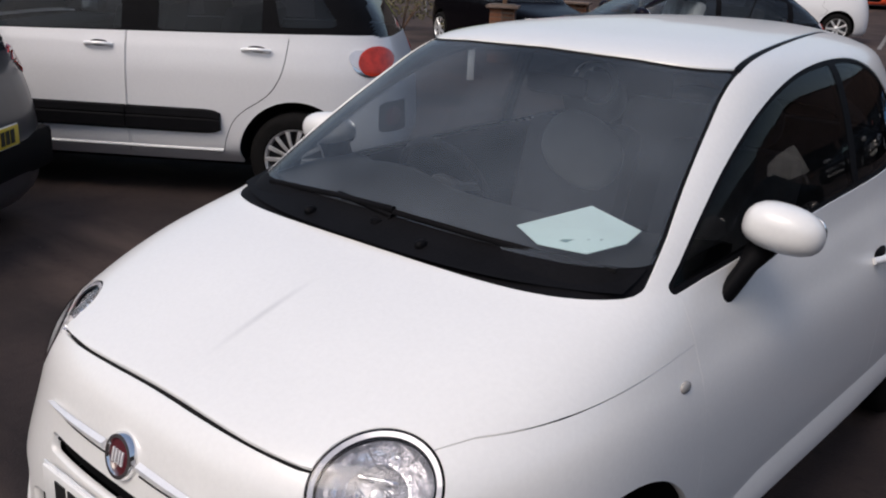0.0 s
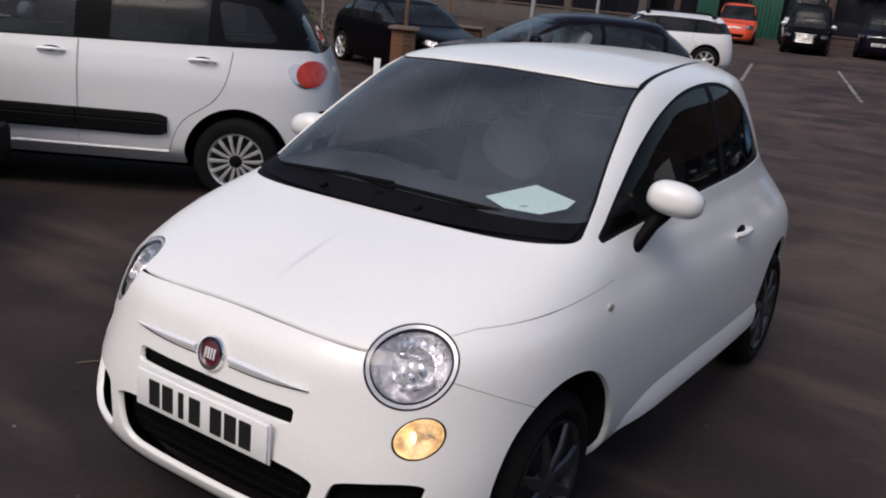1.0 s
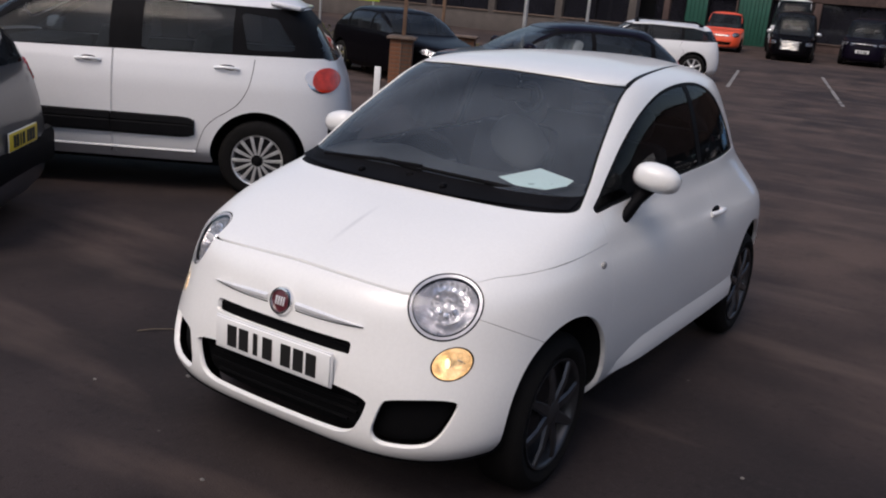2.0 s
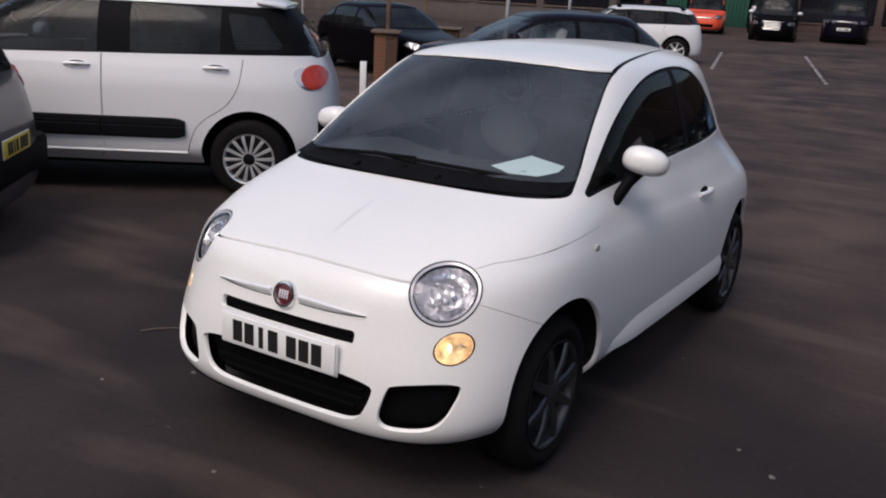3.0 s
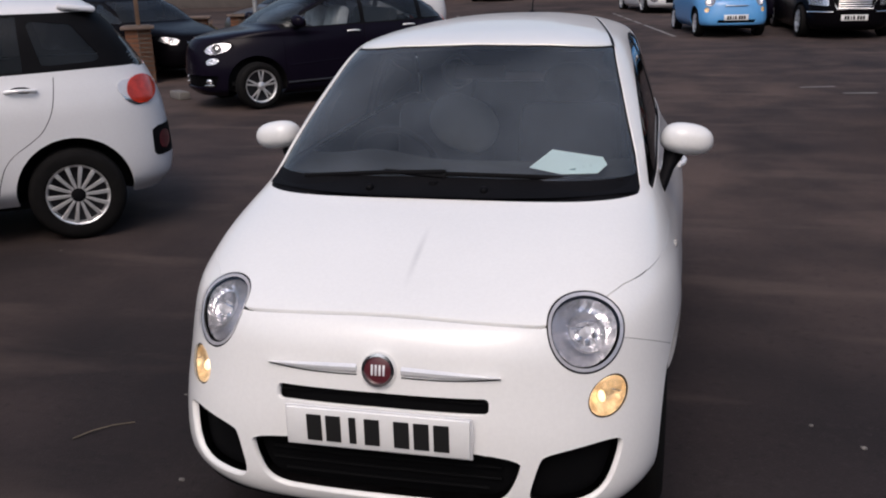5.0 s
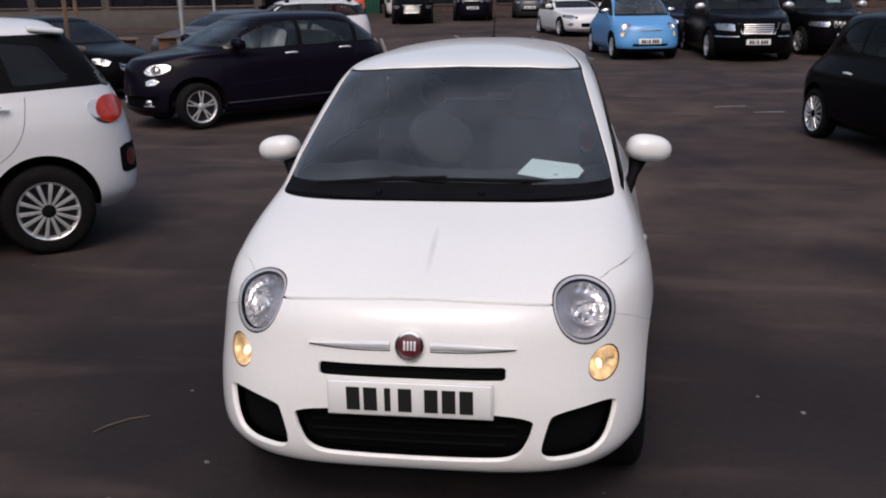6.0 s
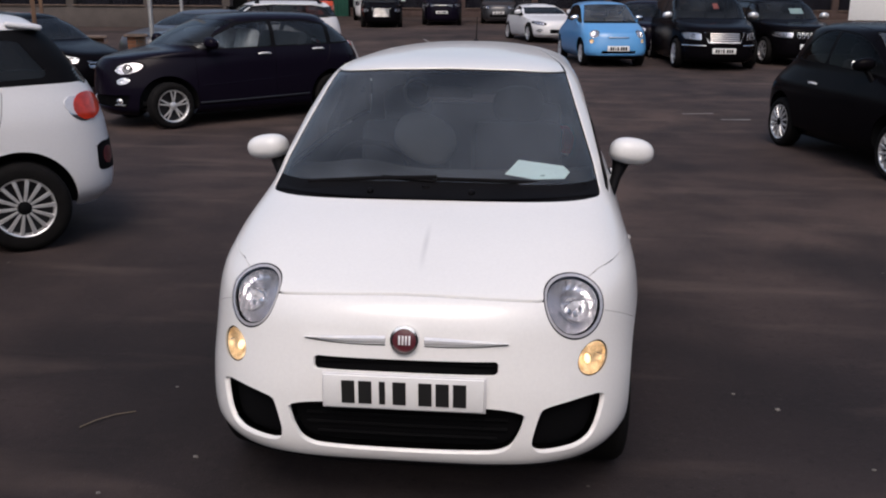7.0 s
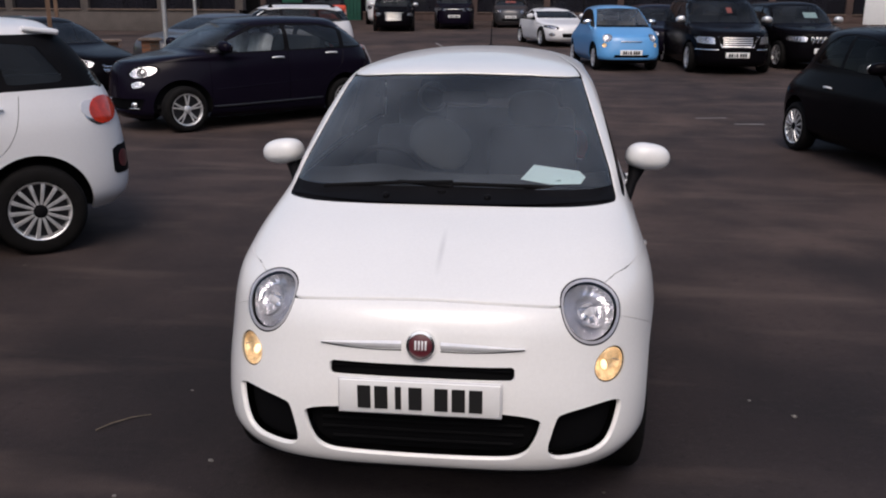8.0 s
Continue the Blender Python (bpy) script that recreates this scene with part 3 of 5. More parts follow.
# ---- wheels ----
def wheel(parent, x, y, r, rim_r, width, style, metal, turn=0.0, lift=0.0):
    """A wheel with its face at x, outward by the sign of x: barrel > tyre, rim, hub cap."""
    s = 1 if x > 0 else -1
    key = (style, r, rim_r, width, metal.name)
    if key not in WHEELS:
        barrel = lathe([(0.02, -width), (rim_r * 0.93, -width), (rim_r * 0.95, -0.03), (rim_r * 0.93, -0.055), (rim_r * 0.55, -0.065), (0.02, -0.065)], segs=32)
        tyre = lathe([(rim_r * 0.97, -0.02), (rim_r + 0.012, -0.002), (r - 0.05, 0.006), (r - 0.022, -0.004), (r - 0.006, -0.022), (r, -0.04), (r, -width + 0.04), (r - 0.02, -width + 0.005), (rim_r * 0.97, -width)], segs=48)
        rim = lathe([(rim_r * 0.90, -0.045), (rim_r * 0.93, -0.012), (rim_r * 0.97, -0.002), (rim_r * 1.0, 0.0), (rim_r * 1.0, -0.012)], segs=48)
        count, w0, w1, pair = {"many": (14, 0.021, 0.034, 0), "twin": (5, 0.03, 0.022, 0.16), "sport": (8, 0.05, 0.03, 0.0), "plain": (7, 0.05, 0.05, 0)}[style]
        for k in range(count):
            for off in ((-pair, pair) if pair else (0,)):
                a0, a1 = 2 * math.pi * k / count, 2 * math.pi * k / count + off
                pts = []
                for rr, ang, ww, dx in ((rim_r * 0.2, a0 + off * 0.5, w0, -0.014), (rim_r * 0.6, (a0 + a1) / 2 + off * 0.4, (w0 + w1) / 2, -0.006), (rim_r * 0.95, a1, w1, -0.012)):
                    c, n = Vector((dx, rr * math.cos(ang), rr * math.sin(ang))), Vector((0, -math.sin(ang), math.cos(ang)))
                    pts.append((c - n * ww / 2, c + n * ww / 2, c + n * ww / 3 + Vector((0.009, 0, 0)), c - n * ww / 3 + Vector((0.009, 0, 0))))
                rows = [[rim.verts.new(q) for q in quad] for quad in pts]
                for a, b in zip(rows, rows[1:]):
                    for i in range(4):
                        rim.faces.new((a[i], a[(i + 1) % 4], b[(i + 1) % 4], b[i]))
        bmesh.ops.recalc_face_normals(rim, faces=rim.faces)
        hub = lathe([(0.001, 0.004), (rim_r * 0.17, 0.003), (rim_r * 0.24, -0.006), (rim_r * 0.26, -0.03)], segs=24)
        WHEELS[key] = []
        for nm, bm in (("wheel", barrel), ("tyre", tyre), ("rim", smooth(rim, 35)), ("hub_cap", hub)):
            me = bpy.data.meshes.new(nm)
            bm.to_mesh(me)
            bm.free()
            WHEELS[key].append(me)
    a, b, c, d = WHEELS[key]
    w = part("wheel", a, GREY_ALLOY, parent)
    w.matrix_local = pose(x, y, r + lift, 0, 0, (0 if s > 0 else 180) + turn) @ pose(0, 0, 0, 23 * y)
    part("tyre", b, RUBBER, w)
    part("rim", c, metal, w)
    part("hub_cap", d, TRIM if style == "many" else metal, w)
    return w


WHEELS = {}


def rise_at(y):
    """The height of the asphalt: it climbs gently towards the back rows."""
    return 0.0185 * (0 if y < 8 else (y - 8) ** 2 / 4 if y < 10 else min(y, 55) - 9)


# ---- cars ----
def spec_of(l, w, h, zb, yc, zc, zn, ys, yr, nose=3.2, tail=4.2, slope=0.1, z0=0.18):
    """Outlines of a car from its length, half width, height, belt, cowl, bonnet front, screen top and roof end."""
    zm = (zn + zc) / 2
    return {
        "W": [(z0, 0.87 * w), (z0 + 0.07, 0.95 * w), (0.4, 0.985 * w), (0.6, w), (zb - 0.25, 0.995 * w), (zb - 0.08, 0.965 * w), (zb, 0.94 * w), ((zb + h) / 2, 0.865 * w), (h - 0.16, 0.79 * w), (h - 0.09, 0.72 * w), (h - 0.04, 0.58 * w), (h - 0.012, 0.36 * w), (h, 0.04 * w)],
        "F": [(z0, 0.13), (z0 + 0.1, 0.015), (0.45, 0), (zn - 0.15, 0.02), (zn, 0.12), (zm, 0.12 + (yc - 0.12) * 0.42), (zc, yc), (zc + 0.04, yc + 0.06), (h - 0.1, ys), (h - 0.05, ys + 0.13), (h - 0.012, ys + 0.4), (h, ys + 0.75)],
        "R": [(z0, l - 0.1), (z0 + 0.12, l - 0.015), (0.5, l), (zb - 0.25, l - 0.03), (zb, l - slope), (h - 0.1, yr), (h - 0.05, yr - 0.07), (h - 0.012, yr - 0.4), (h, ys + 0.8)],
        "M": [(z0, 0.45 * l), (zb, 0.47 * l), (h, ys + 0.78)],
        "NF": [(z0, nose + 0.6), (0.5, nose + 0.4), (zn, nose), (zc, nose + 1.6), (h - 0.1, 5), (h, 2.4)],
        "NR": [(z0, tail), (h - 0.1, tail), (h, 2.4)],
    }


class Car:
    """A car on its empty, whose skin is cut part by part. Local y runs from nose to tail, x to the car's left."""

    def __init__(self, name, m, spec, paint, label, category="car", group="parked cars", across=22, up=46):
        self.at = thing(name, m, label, category, group)
        self.skin = shell(spec, across, up)
        self.whole, self.paint = self.skin, paint

    def take(self, name, sd, where, mat, lift=0.0, rim=0.0, label="", shadow=True, bowl=None, depth=0.05):
        """Cut an outline from the skin and keep it as a part, sunk or raised by lift."""
        got, self.skin = self.skin.cut(sd, where)
        if not len(got.t):
            return None
        ob = part(name, got.mesh(name, lift, rim), mat, self.at, label)
        ob.visible_shadow = shadow
        if bowl:
            low = -np.clip(-sd(got.v) * 0.9, 0.0, depth)
            part(bowl[0], Surface(got.v + (low + lift - 0.006)[:, None] * got.n, got.n, got.t).mesh(bowl[0]), bowl[1], ob)
        return ob

    def both(self, name, sd, where, mat, **more):
        keep = []
        for side in (LEFT0, RIGHT0):
            keep.append(self.take(name, sd, lambda p, n, s=side: where(p, n) & s(p, n), mat, **more))
        return keep

    def arches(self, axles, r, z):
        for y in axles:
            for side, sx in ((LEFT, 1), (RIGHT, -1)):
                _, self.skin = self.skin.cut(on_side(oval(y, z, r, r)), side)
                drum = lathe([(r + 0.012, 0.0), (r + 0.012, -0.30), (0.01, -0.30)], segs=36)
                bmesh.ops.reverse_faces(drum, faces=drum.faces)
                bmesh.ops.delete(drum, geom=[v for v in drum.verts if v.co.z < -0.11], context="VERTS")
                for v in drum.verts:
                    edge = skin_width(self.whole, y + v.co.y, max(z + v.co.z, 0.22))[0]
                    v.co.x = edge - 0.012 if v.co.x > -0.1 else 0.50
                part("wheel_arch_liner", placed(drum, Matrix.Translation((0, y, z)) @ Matrix.Scale(sx, 4, (1, 0, 0))), LINING, self.at)

    def close(self, seams=(), panels=(), lining=0.02, rim=0.02):
        """Line the skin, cut the shut lines, and keep the panels; what is left is the body."""
        part("inner_panel", self.skin.mesh("inner_panel", -lining), LINING, self.at)
        for sd, where, half in seams:
            wide = half if callable(half) else (lambda p, h=half: h)
            inner, rest = self.skin.cut(lambda p, sd=sd: sd(p) + wide(p), where)
            _, outer = rest.cut(lambda p, sd=sd: sd(p) - wide(p), where)
            self.skin = inner.joined(outer)
        for name, sd, where in panels:
            self.take(name, sd, where, self.paint, 0.0, rim)
        part("body", self.skin.mesh("body", 0, rim), self.paint, self.at)
        v = self.whole.v
        y0, y1 = v[:, 1].min() + 0.2, v[:, 1].max() - 0.15
        part("underbody", box(2 * np.abs(v[:, 0]).max() - 0.5, y1 - y0 - 0.5, 0.06, (0, (y0 + y1) / 2, 0.25), 0.02), LINING, self.at)


LEFT0 = lambda p, n: p[:, 0] > 0
RIGHT0 = lambda p, n: p[:, 0] < 0


def seats(car, ys, zc, w, mat=None, rest=None, gap=0.36):
    """Front seats and a rear bench seen through the glass."""
    for sx in (-1, 1):
        seat = part("seat", box(0.50, 0.50, 0.16, (sx * gap, ys, zc - 0.42), 0.06), mat or CLOTH, car.at)
        part("backrest", box(0.48, 0.14, 0.62, (sx * gap, ys + 0.32, zc - 0.08), 0.06, pose(0, 0, 0, -16)), mat or CLOTH, seat)
        part("headrest", ellipsoid(0.135, 0.05, 0.10, (sx * gap, ys + 0.44, zc + 0.30), 2.6, 20), rest or CLOTH, seat)
    part("rear_bench", box(2 * gap + 0.5, 0.16, 0.6, (0, ys + 1.1, zc - 0.06), 0.06, pose(0, 0, 0, -18)), mat or CLOTH, car.at)
    part("cabin_floor", box(1.3 * w, ys + 1.1 - 0.3, 0.05, (0, (ys + 1.4) / 2 + 0.1, 0.34)), LINING, car.at)


def plate_on(car, y, z, tilt=0, mat=None, w=0.52, h=0.111, bars=True, x=0.0, rear=False):
    """A number plate with its characters as plain bars."""
    m = pose(x, y, z, tilt, 0, 180 if rear else 0)
    p = part("number_plate", placed(box(w, 0.008, h, (0, 0, 0), 0.003), m), mat or PLATE, car.at)
    part("plate_edge", placed(box(w + 0.012, 0.006, h + 0.012, (0, 0.006, 0), 0.003), m), SATIN, p)
    if bars:
        step, bw = w * 0.107, w * 0.082
        for k in range(7):
            u = -w * 0.345 + k * step + (0.5 * step if k > 3 else 0)
            part("character_bar", placed(box(bw * (0.45 if k == 2 else 1), 0.004, h * 0.70, (u, -0.005, 0)), m), INK, p)


SPEC_500 = {
    "W": [(0.19, 0.66), (0.24, 0.715), (0.29, 0.764), (0.33, 0.787), (0.42, 0.804), (0.55, 0.8115), (0.66, 0.81), (0.74, 0.803), (0.80, 0.790), (0.86, 0.768), (0.92, 0.747), (0.985, 0.722), (1.1, 0.694), (1.2, 0.663), (1.3, 0.625), (1.38, 0.586), (1.425, 0.545), (1.46, 0.460), (1.485, 0.33), (1.5, 0.17), (1.505, 0.02)],
    "F": [(0.19, 0.16), (0.24, 0.06), (0.27, 0.02), (0.30, 0.005), (0.36, -0.005), (0.47, -0.003), (0.55, 0.006), (0.61, 0.018), (0.68, 0.034), (0.74, 0.05), (0.78, 0.07), (0.80, 0.088), (0.815, 0.108), (0.85, 0.19), (0.89, 0.30), (0.93, 0.42), (0.97, 0.565), (0.995, 0.665), (1.01, 0.715), (1.03, 0.755), (1.1, 0.866), (1.2, 1.03), (1.3, 1.195), (1.408, 1.372), (1.44, 1.44), (1.467, 1.58), (1.487, 1.80), (1.5, 2.0), (1.505, 2.14)],
    "R": [(0.19, 3.40), (0.24, 3.46), (0.35, 3.52), (0.5, 3.535), (0.65, 3.525), (0.8, 3.49), (0.95, 3.44), (1.03, 3.39), (1.15, 3.31), (1.27, 3.20), (1.37, 3.11), (1.43, 3.05), (1.465, 2.99), (1.487, 2.86), (1.5, 2.55), (1.505, 2.2)],
    "M": [(0.19, 0.95), (0.8, 0.95), (0.88, 1.1), (0.95, 1.4), (1.03, 1.62), (1.2, 1.8), (1.41, 2.08), (1.505, 2.16)],
    "NF": [(0.19, 4.0), (0.30, 4.0), (0.38, 3.8), (0.47, 3.5), (0.59, 3.15), (0.68, 3.0), (0.81, 2.9), (0.88, 3.5), (0.95, 4.5), (1.0, 5.0), (1.03, 5.2), (1.2, 5.2), (1.41, 5), (1.46, 4), (1.505, 2.4)],
    "NR": [(0.19, 6.0), (0.35, 8.0), (0.75, 8.0), (0.95, 5.0), (1.05, 4.2), (1.4, 4.0), (1.46, 3), (1.505, 2.4)],
}


def cabin(z):
    """Heights over the belt, stretched a little."""
    return z if z < 1.016 else 1.016 + (z - 1.016) * 1.035


SPEC_500 = {k: [(cabin(z), v) for z, v in knots] for k, knots in SPEC_500.items()}


def haunch(y):
    """How much wider the body grows behind the doors' front edge."""
    t = np.clip((y - 0.9) / 1.7, 0, 1)
    return 1 + 0.040 * t * t * (3 - 2 * t)


# the round lamps of its nose: place, half sizes, turn, and how far the axis leans to the front
HEAD_X, HEAD_Z, HEAD_RX, HEAD_RZ, HEAD_TURN, HEAD_LEAN = 0.551, 0.787, 0.123, 0.109, 34, 0.0
FOG_X, FOG_Z, FOG_RX, FOG_RZ, FOG_TURN, FOG_LEAN = 0.613, 0.604, 0.068, 0.049, 20, 0.0


def small_hatchback(name, m, paint, label, fine=True, sport=True):
    """The round two-door hatchback; sport: the deep bumper with a slot and side intakes."""
    car = Car(name, m, SPEC_500, paint, label, across=46 if fine else 24, up=110 if fine else 56)
    whole = car.whole
    low_down = np.clip((1.10 - whole.v[:, 2]) / 0.2, 0, 1)
    whole.v[:, 0] *= 1 + (haunch(whole.v[:, 1]) - 1) * low_down
    if fine:
        for _ in range(2):
            car.skin = car.skin.refined(lambda p, n: (p[:, 1] < 0.45) & (p[:, 2] > 0.27) & (p[:, 2] < 0.90))
    # glass
    screen = outline([(x, cabin(z)) for x, z in [(-0.666, 1.004), (0.666, 1.004), (0.642, 1.10), (0.530, 1.418), (0.3, 1.432), (0, 1.437), (-0.3, 1.432), (-0.530, 1.418), (-0.642, 1.10)]], 0.012)
    clear_screen = lambda q: np.maximum(screen(q) + 0.006, 1.055 - q[:, 1])
    car.take("windscreen", on_front(clear_screen), FRONT, GLASS, -0.006, shadow=False)
    car.take("screen_border", on_front(screen), FRONT, TRIM, -0.006, 0.016)
    if fine:
        car.skin = car.skin.refined(lambda p, n: (np.abs(p[:, 0]) > 0.4) & (p[:, 2] > 0.95) & (p[:, 2] < 1.43))
    side = outline(rounded([(y, cabin(z)) for y, z in [(0.955, 0.999), (1.11, 1.112), (1.33, 1.242), (1.6, 1.350), (1.87, 1.402), (2.23, 1.422), (2.46, 1.408), (2.64, 1.338), (2.80, 1.215), (2.91, 1.070), (2.4, 1.050), (1.9, 1.042), (1.3, 1.016)]], (0, 9), 3), 0.012)
    door_glass = lambda q: np.maximum(side(q) + 0.012, q[:, 0] - 2.16)
    quarter = lambda q: np.maximum(side(q) + 0.012, 2.215 - q[:, 0])
    car.both("door_window", on_side(door_glass), SIDE, DEEP_GLASS, lift=-0.006, shadow=False)
    car.both("quarter_window", on_side(quarter), SIDE, DEEP_GLASS, lift=-0.006, shadow=False)
    car.both("window_seal", on_side(side), SIDE, TRIM, lift=-0.004, rim=0.018)
    back = outline([(-0.52, 1.06), (0.52, 1.06), (0.44, 1.36), (-0.44, 1.36)], 0.04)
    car.take("rear_window", on_front(lambda q: back(q) + 0.02), REAR, PRIVACY, -0.006, shadow=False)
    car.take("rear_window_seal", on_front(back), REAR, TRIM, -0.004, 0.018)
    # nose openings and lamps
    nose = lambda p, n: (p[:, 1] < 0.62) & (n[:, 1] < 0.05)
    for sx in (1, -1):
        for kind, x, z, rx, rz, turn, lean in (("headlamp", HEAD_X, HEAD_Z, HEAD_RX, HEAD_RZ, HEAD_TURN, HEAD_LEAN), ("running_lamp", FOG_X, FOG_Z, FOG_RX, FOG_RZ, FOG_TURN, FOG_LEAN)):
            y, n = skin_depth(whole, sx * x, z)
            share = round_lamp(basis((sx * x, y, z), (n + Vector((0, -lean, 0))).normalized()), rx, rz, turn * sx)
            near = lambda p, n, sx=sx: nose(p, n) & (p[:, 0] * sx > 0.3)
            big = kind == "headlamp"
            if fine:
                car.skin = car.skin.refined(lambda p, n: near(p, n) & (share(p) < 1.25))
            disc, _ = car.skin.cut(lambda p: share(p) - 1.0, near)
            lens = car.take(kind, lambda p: (share(p) - 1.0) * rz, near, CLEAR if big else PALE_LENS, 0.004, 0, shadow=False)
            if big:
                deep = lambda p: 0.010 + 0.052 * np.clip(1 - (share(p) / 0.90) ** 2, 0, 1) ** 0.7 + 0.012 * np.clip((1 - share(p)) / 0.14, 0, 1)
                bowl, bezel = disc.cut(lambda p: share(p) - 0.90)
                rim, bezel = bezel.cut(lambda p: share(p) - 0.925)
                part("lamp_bezel", bezel.sunk(lambda p: 0.004 + 0.05 * (1 - share(p))).mesh("lamp_bezel"), BEZEL, lens)
                part("dark_ring", rim.sunk(lambda p: 0.012 + 0.0 * share(p)).mesh("dark_ring", 0, 0.006), TRIM, lens)
                dish = part("reflector_dish", bowl.sunk(deep).mesh("reflector_dish"), REFLECTOR, lens)
                if fine:
                    m = basis((sx * x, y, z), n)
                    part("bulb_bowl", placed(lathe([(0.060, 0.032), (0.057, 0.026), (0.053, 0.031), (0.040, 0.046), (0.016, 0.056), (0.001, 0.057)], "y", 36, at=(0.004 * sx, 0, -0.006)), m), REFLECTOR, lens)
                    part("bulb_cap", placed(lathe([(0.001, 0.012), (0.010, 0.014), (0.014, 0.022), (0.014, 0.05)], "y", 20, at=(0.004 * sx, 0, -0.004)), m), SATIN, lens)
                    for k, (u, w, tilt) in enumerate(((-0.026, -0.016, 40), (0.0, -0.030, 0), (0.028, -0.016, -40))):
                        part("reflector_facet", placed(box(0.022, 0.006, 0.022, (u + 0.004 * sx, 0.040, w), 0.003, pose(0, 0, 0, 24, tilt)), m), REFLECTOR, lens)
                    part("reflector_shelf", placed(box(0.074, 0.02, 0.006, (0.004 * sx, 0.026, 0.020), 0.002, pose(0, 0, 0, -24, 6 * sx)), m), REFLECTOR, lens)
            else:
                part("glowing_bowl", disc.sunk(lambda p: 0.006 + 0.030 * np.clip(1 - share(p) ** 2, 0, 1) ** 0.7).mesh("glowing_bowl"), AMBER, lens)
                if fine:
                    m = basis((sx * x, y, z), n)
                    part("bulb", placed(ellipsoid(0.009, 0.012, 0.017, (-0.014 * sx, 0.018, 0.0), 2, 16), m), BULB, lens)
                    part("lens_bar", placed(box(0.030, 0.006, 0.005, (0.030 * sx, 0.008, 0.008), 0.002, pose(0, 0, 0, 0, 24 * sx)), m), REFLECTOR, lens)
            car.take("lamp_seal", lambda p: (share(p) - 1.0) * rz - (0.0050 if big else 0.0042), near, TRIM, -0.004)
    if sport:
        car.take("upper_grille", on_front(outline([(-0.303, 0.584), (0.303, 0.584), (0.303, 0.628), (-0.303, 0.628)], 0.014)), nose, MESH, -0.03, 0.02)
        mouth = rounded([(-0.398, 0.486), (0.398, 0.486), (0.383, 0.40), (0.335, 0.318), (0.20, 0.311), (0, 0.308), (-0.20, 0.311), (-0.335, 0.318), (-0.383, 0.40)], (), 3)
        car.take("lower_grille", on_front(outline(mouth, 0.004)), nose, MESH, -0.05, 0.02)
        gill = rounded([(0.402, 0.314), (0.436, 0.452), (0.455, 0.478), (0.655, 0.500), (0.652, 0.44), (0.615, 0.345), (0.54, 0.318)], (), 3)
        car.both("side_intake", on_front(outline(gill, 0.006), True), nose, MESH, lift=-0.045, rim=0.02)
    else:
        car.take("lower_grille", on_front(outline([(-0.42, 0.315), (0.42, 0.315), (0.45, 0.385), (-0.45, 0.385)], 0.03)), nose, MESH, -0.04)
    car.take("front_splitter", lambda p: p[:, 2] - 0.268, lambda p, n: p[:, 1] < 0.5, TRIM, 0.006, 0.012)
    # tail lamps
    tail = lambda p, n: (p[:, 1] > 2.9) & (n[:, 1] > 0)
    car.both("tail_lamp", on_front(oval(0.60, 0.84, 0.06, 0.12), True), tail, REDLAMP, lift=0.006)
    car.arches((0.655, 2.965), 0.348, 0.335)
    # shut lines
    hood = lambda p: np.maximum(0.819 - 0.10 * np.clip(np.abs(p[:, 0]), 0, 0.42) ** 2 + 0.045 * np.clip((np.abs(p[:, 0]) - 0.45) / 0.18, 0, 1) + 0.06 * np.clip(p[:, 1] - 0.25, 0, 1) - p[:, 2], p[:, 2] - 1.03)
    door = on_side(outline([(0.985, 1.03), (0.985, 0.42), (1.06, 0.275), (2.12, 0.275), (2.22, 0.38), (2.24, 1.03)], 0.03))
    bumper = lambda p: p[:, 2] - (0.752 - 0.46 * (p[:, 1] - 0.23))
    corner = lambda p, n: (np.abs(p[:, 0]) > 0.62) & (p[:, 1] > 0.2) & (p[:, 1] < 0.5) & (p[:, 2] > 0.55)
    upper = lambda p, n: (p[:, 1] < 1.0) & (p[:, 2] < 1.012)
    low = lambda p, n: (np.abs(p[:, 0]) > 0.4) & (p[:, 2] < 1.0)
    gutter = lambda p: np.abs(p[:, 0]) - (0.53 - 0.145 * (p[:, 1] - 1.52))
    on_roof = lambda p, n: (p[:, 2] > 1.36) & (p[:, 1] > 1.55) & (p[:, 1] < 2.95)
    car.take("roof_gutter", lambda p: np.abs(gutter(p)) - 0.009, lambda p, n: on_roof(p, n) & (p[:, 0] > 0), TRIM, -0.004)
    car.take("roof_gutter", lambda p: np.abs(gutter(p)) - 0.009, lambda p, n: on_roof(p, n) & (p[:, 0] < 0), TRIM, -0.004)
    car.close(
        seams=[(hood, upper, lambda p: 0.0012 + 0.0021 * np.clip((0.58 - np.abs(p[:, 0])) / 0.1, 0, 1)), (bumper, corner, 0.0011), (door, low, 0.0013)],
        panels=[("bonnet", hood, upper), ("door", door, lambda p, n: low(p, n) & (p[:, 0] > 0)), ("door", door, lambda p, n: low(p, n) & (p[:, 0] < 0))],
    )
    return car, whole


def door_handle(car, skin, y, z, length, mat, kind="bar", side=0):
    for sx in ((-1, 1) if not side else (side,)):
        x, n = skin_width(skin, y, z)
        m = Matrix.Scale(sx, 4, (1, 0, 0)) @ Matrix.Translation((x, y, z))
        cup = ellipsoid(0.008, length * 0.36, 0.026, (-0.002, 0, 0), 2.2, 16)
        grip = tube([(0.006, -length / 2, -0.004), (0.026, -length * 0.36, 0.002), (0.032, 0, 0.005), (0.026, length * 0.36, 0.002), (0.006, length / 2, -0.004)], 0.0125, 8)
        a = part("door_handle", placed(grip, m), mat, car.at)
        part("handle_recess", placed(cup, m), TRIM if mat is not TRIM else LINING, a)


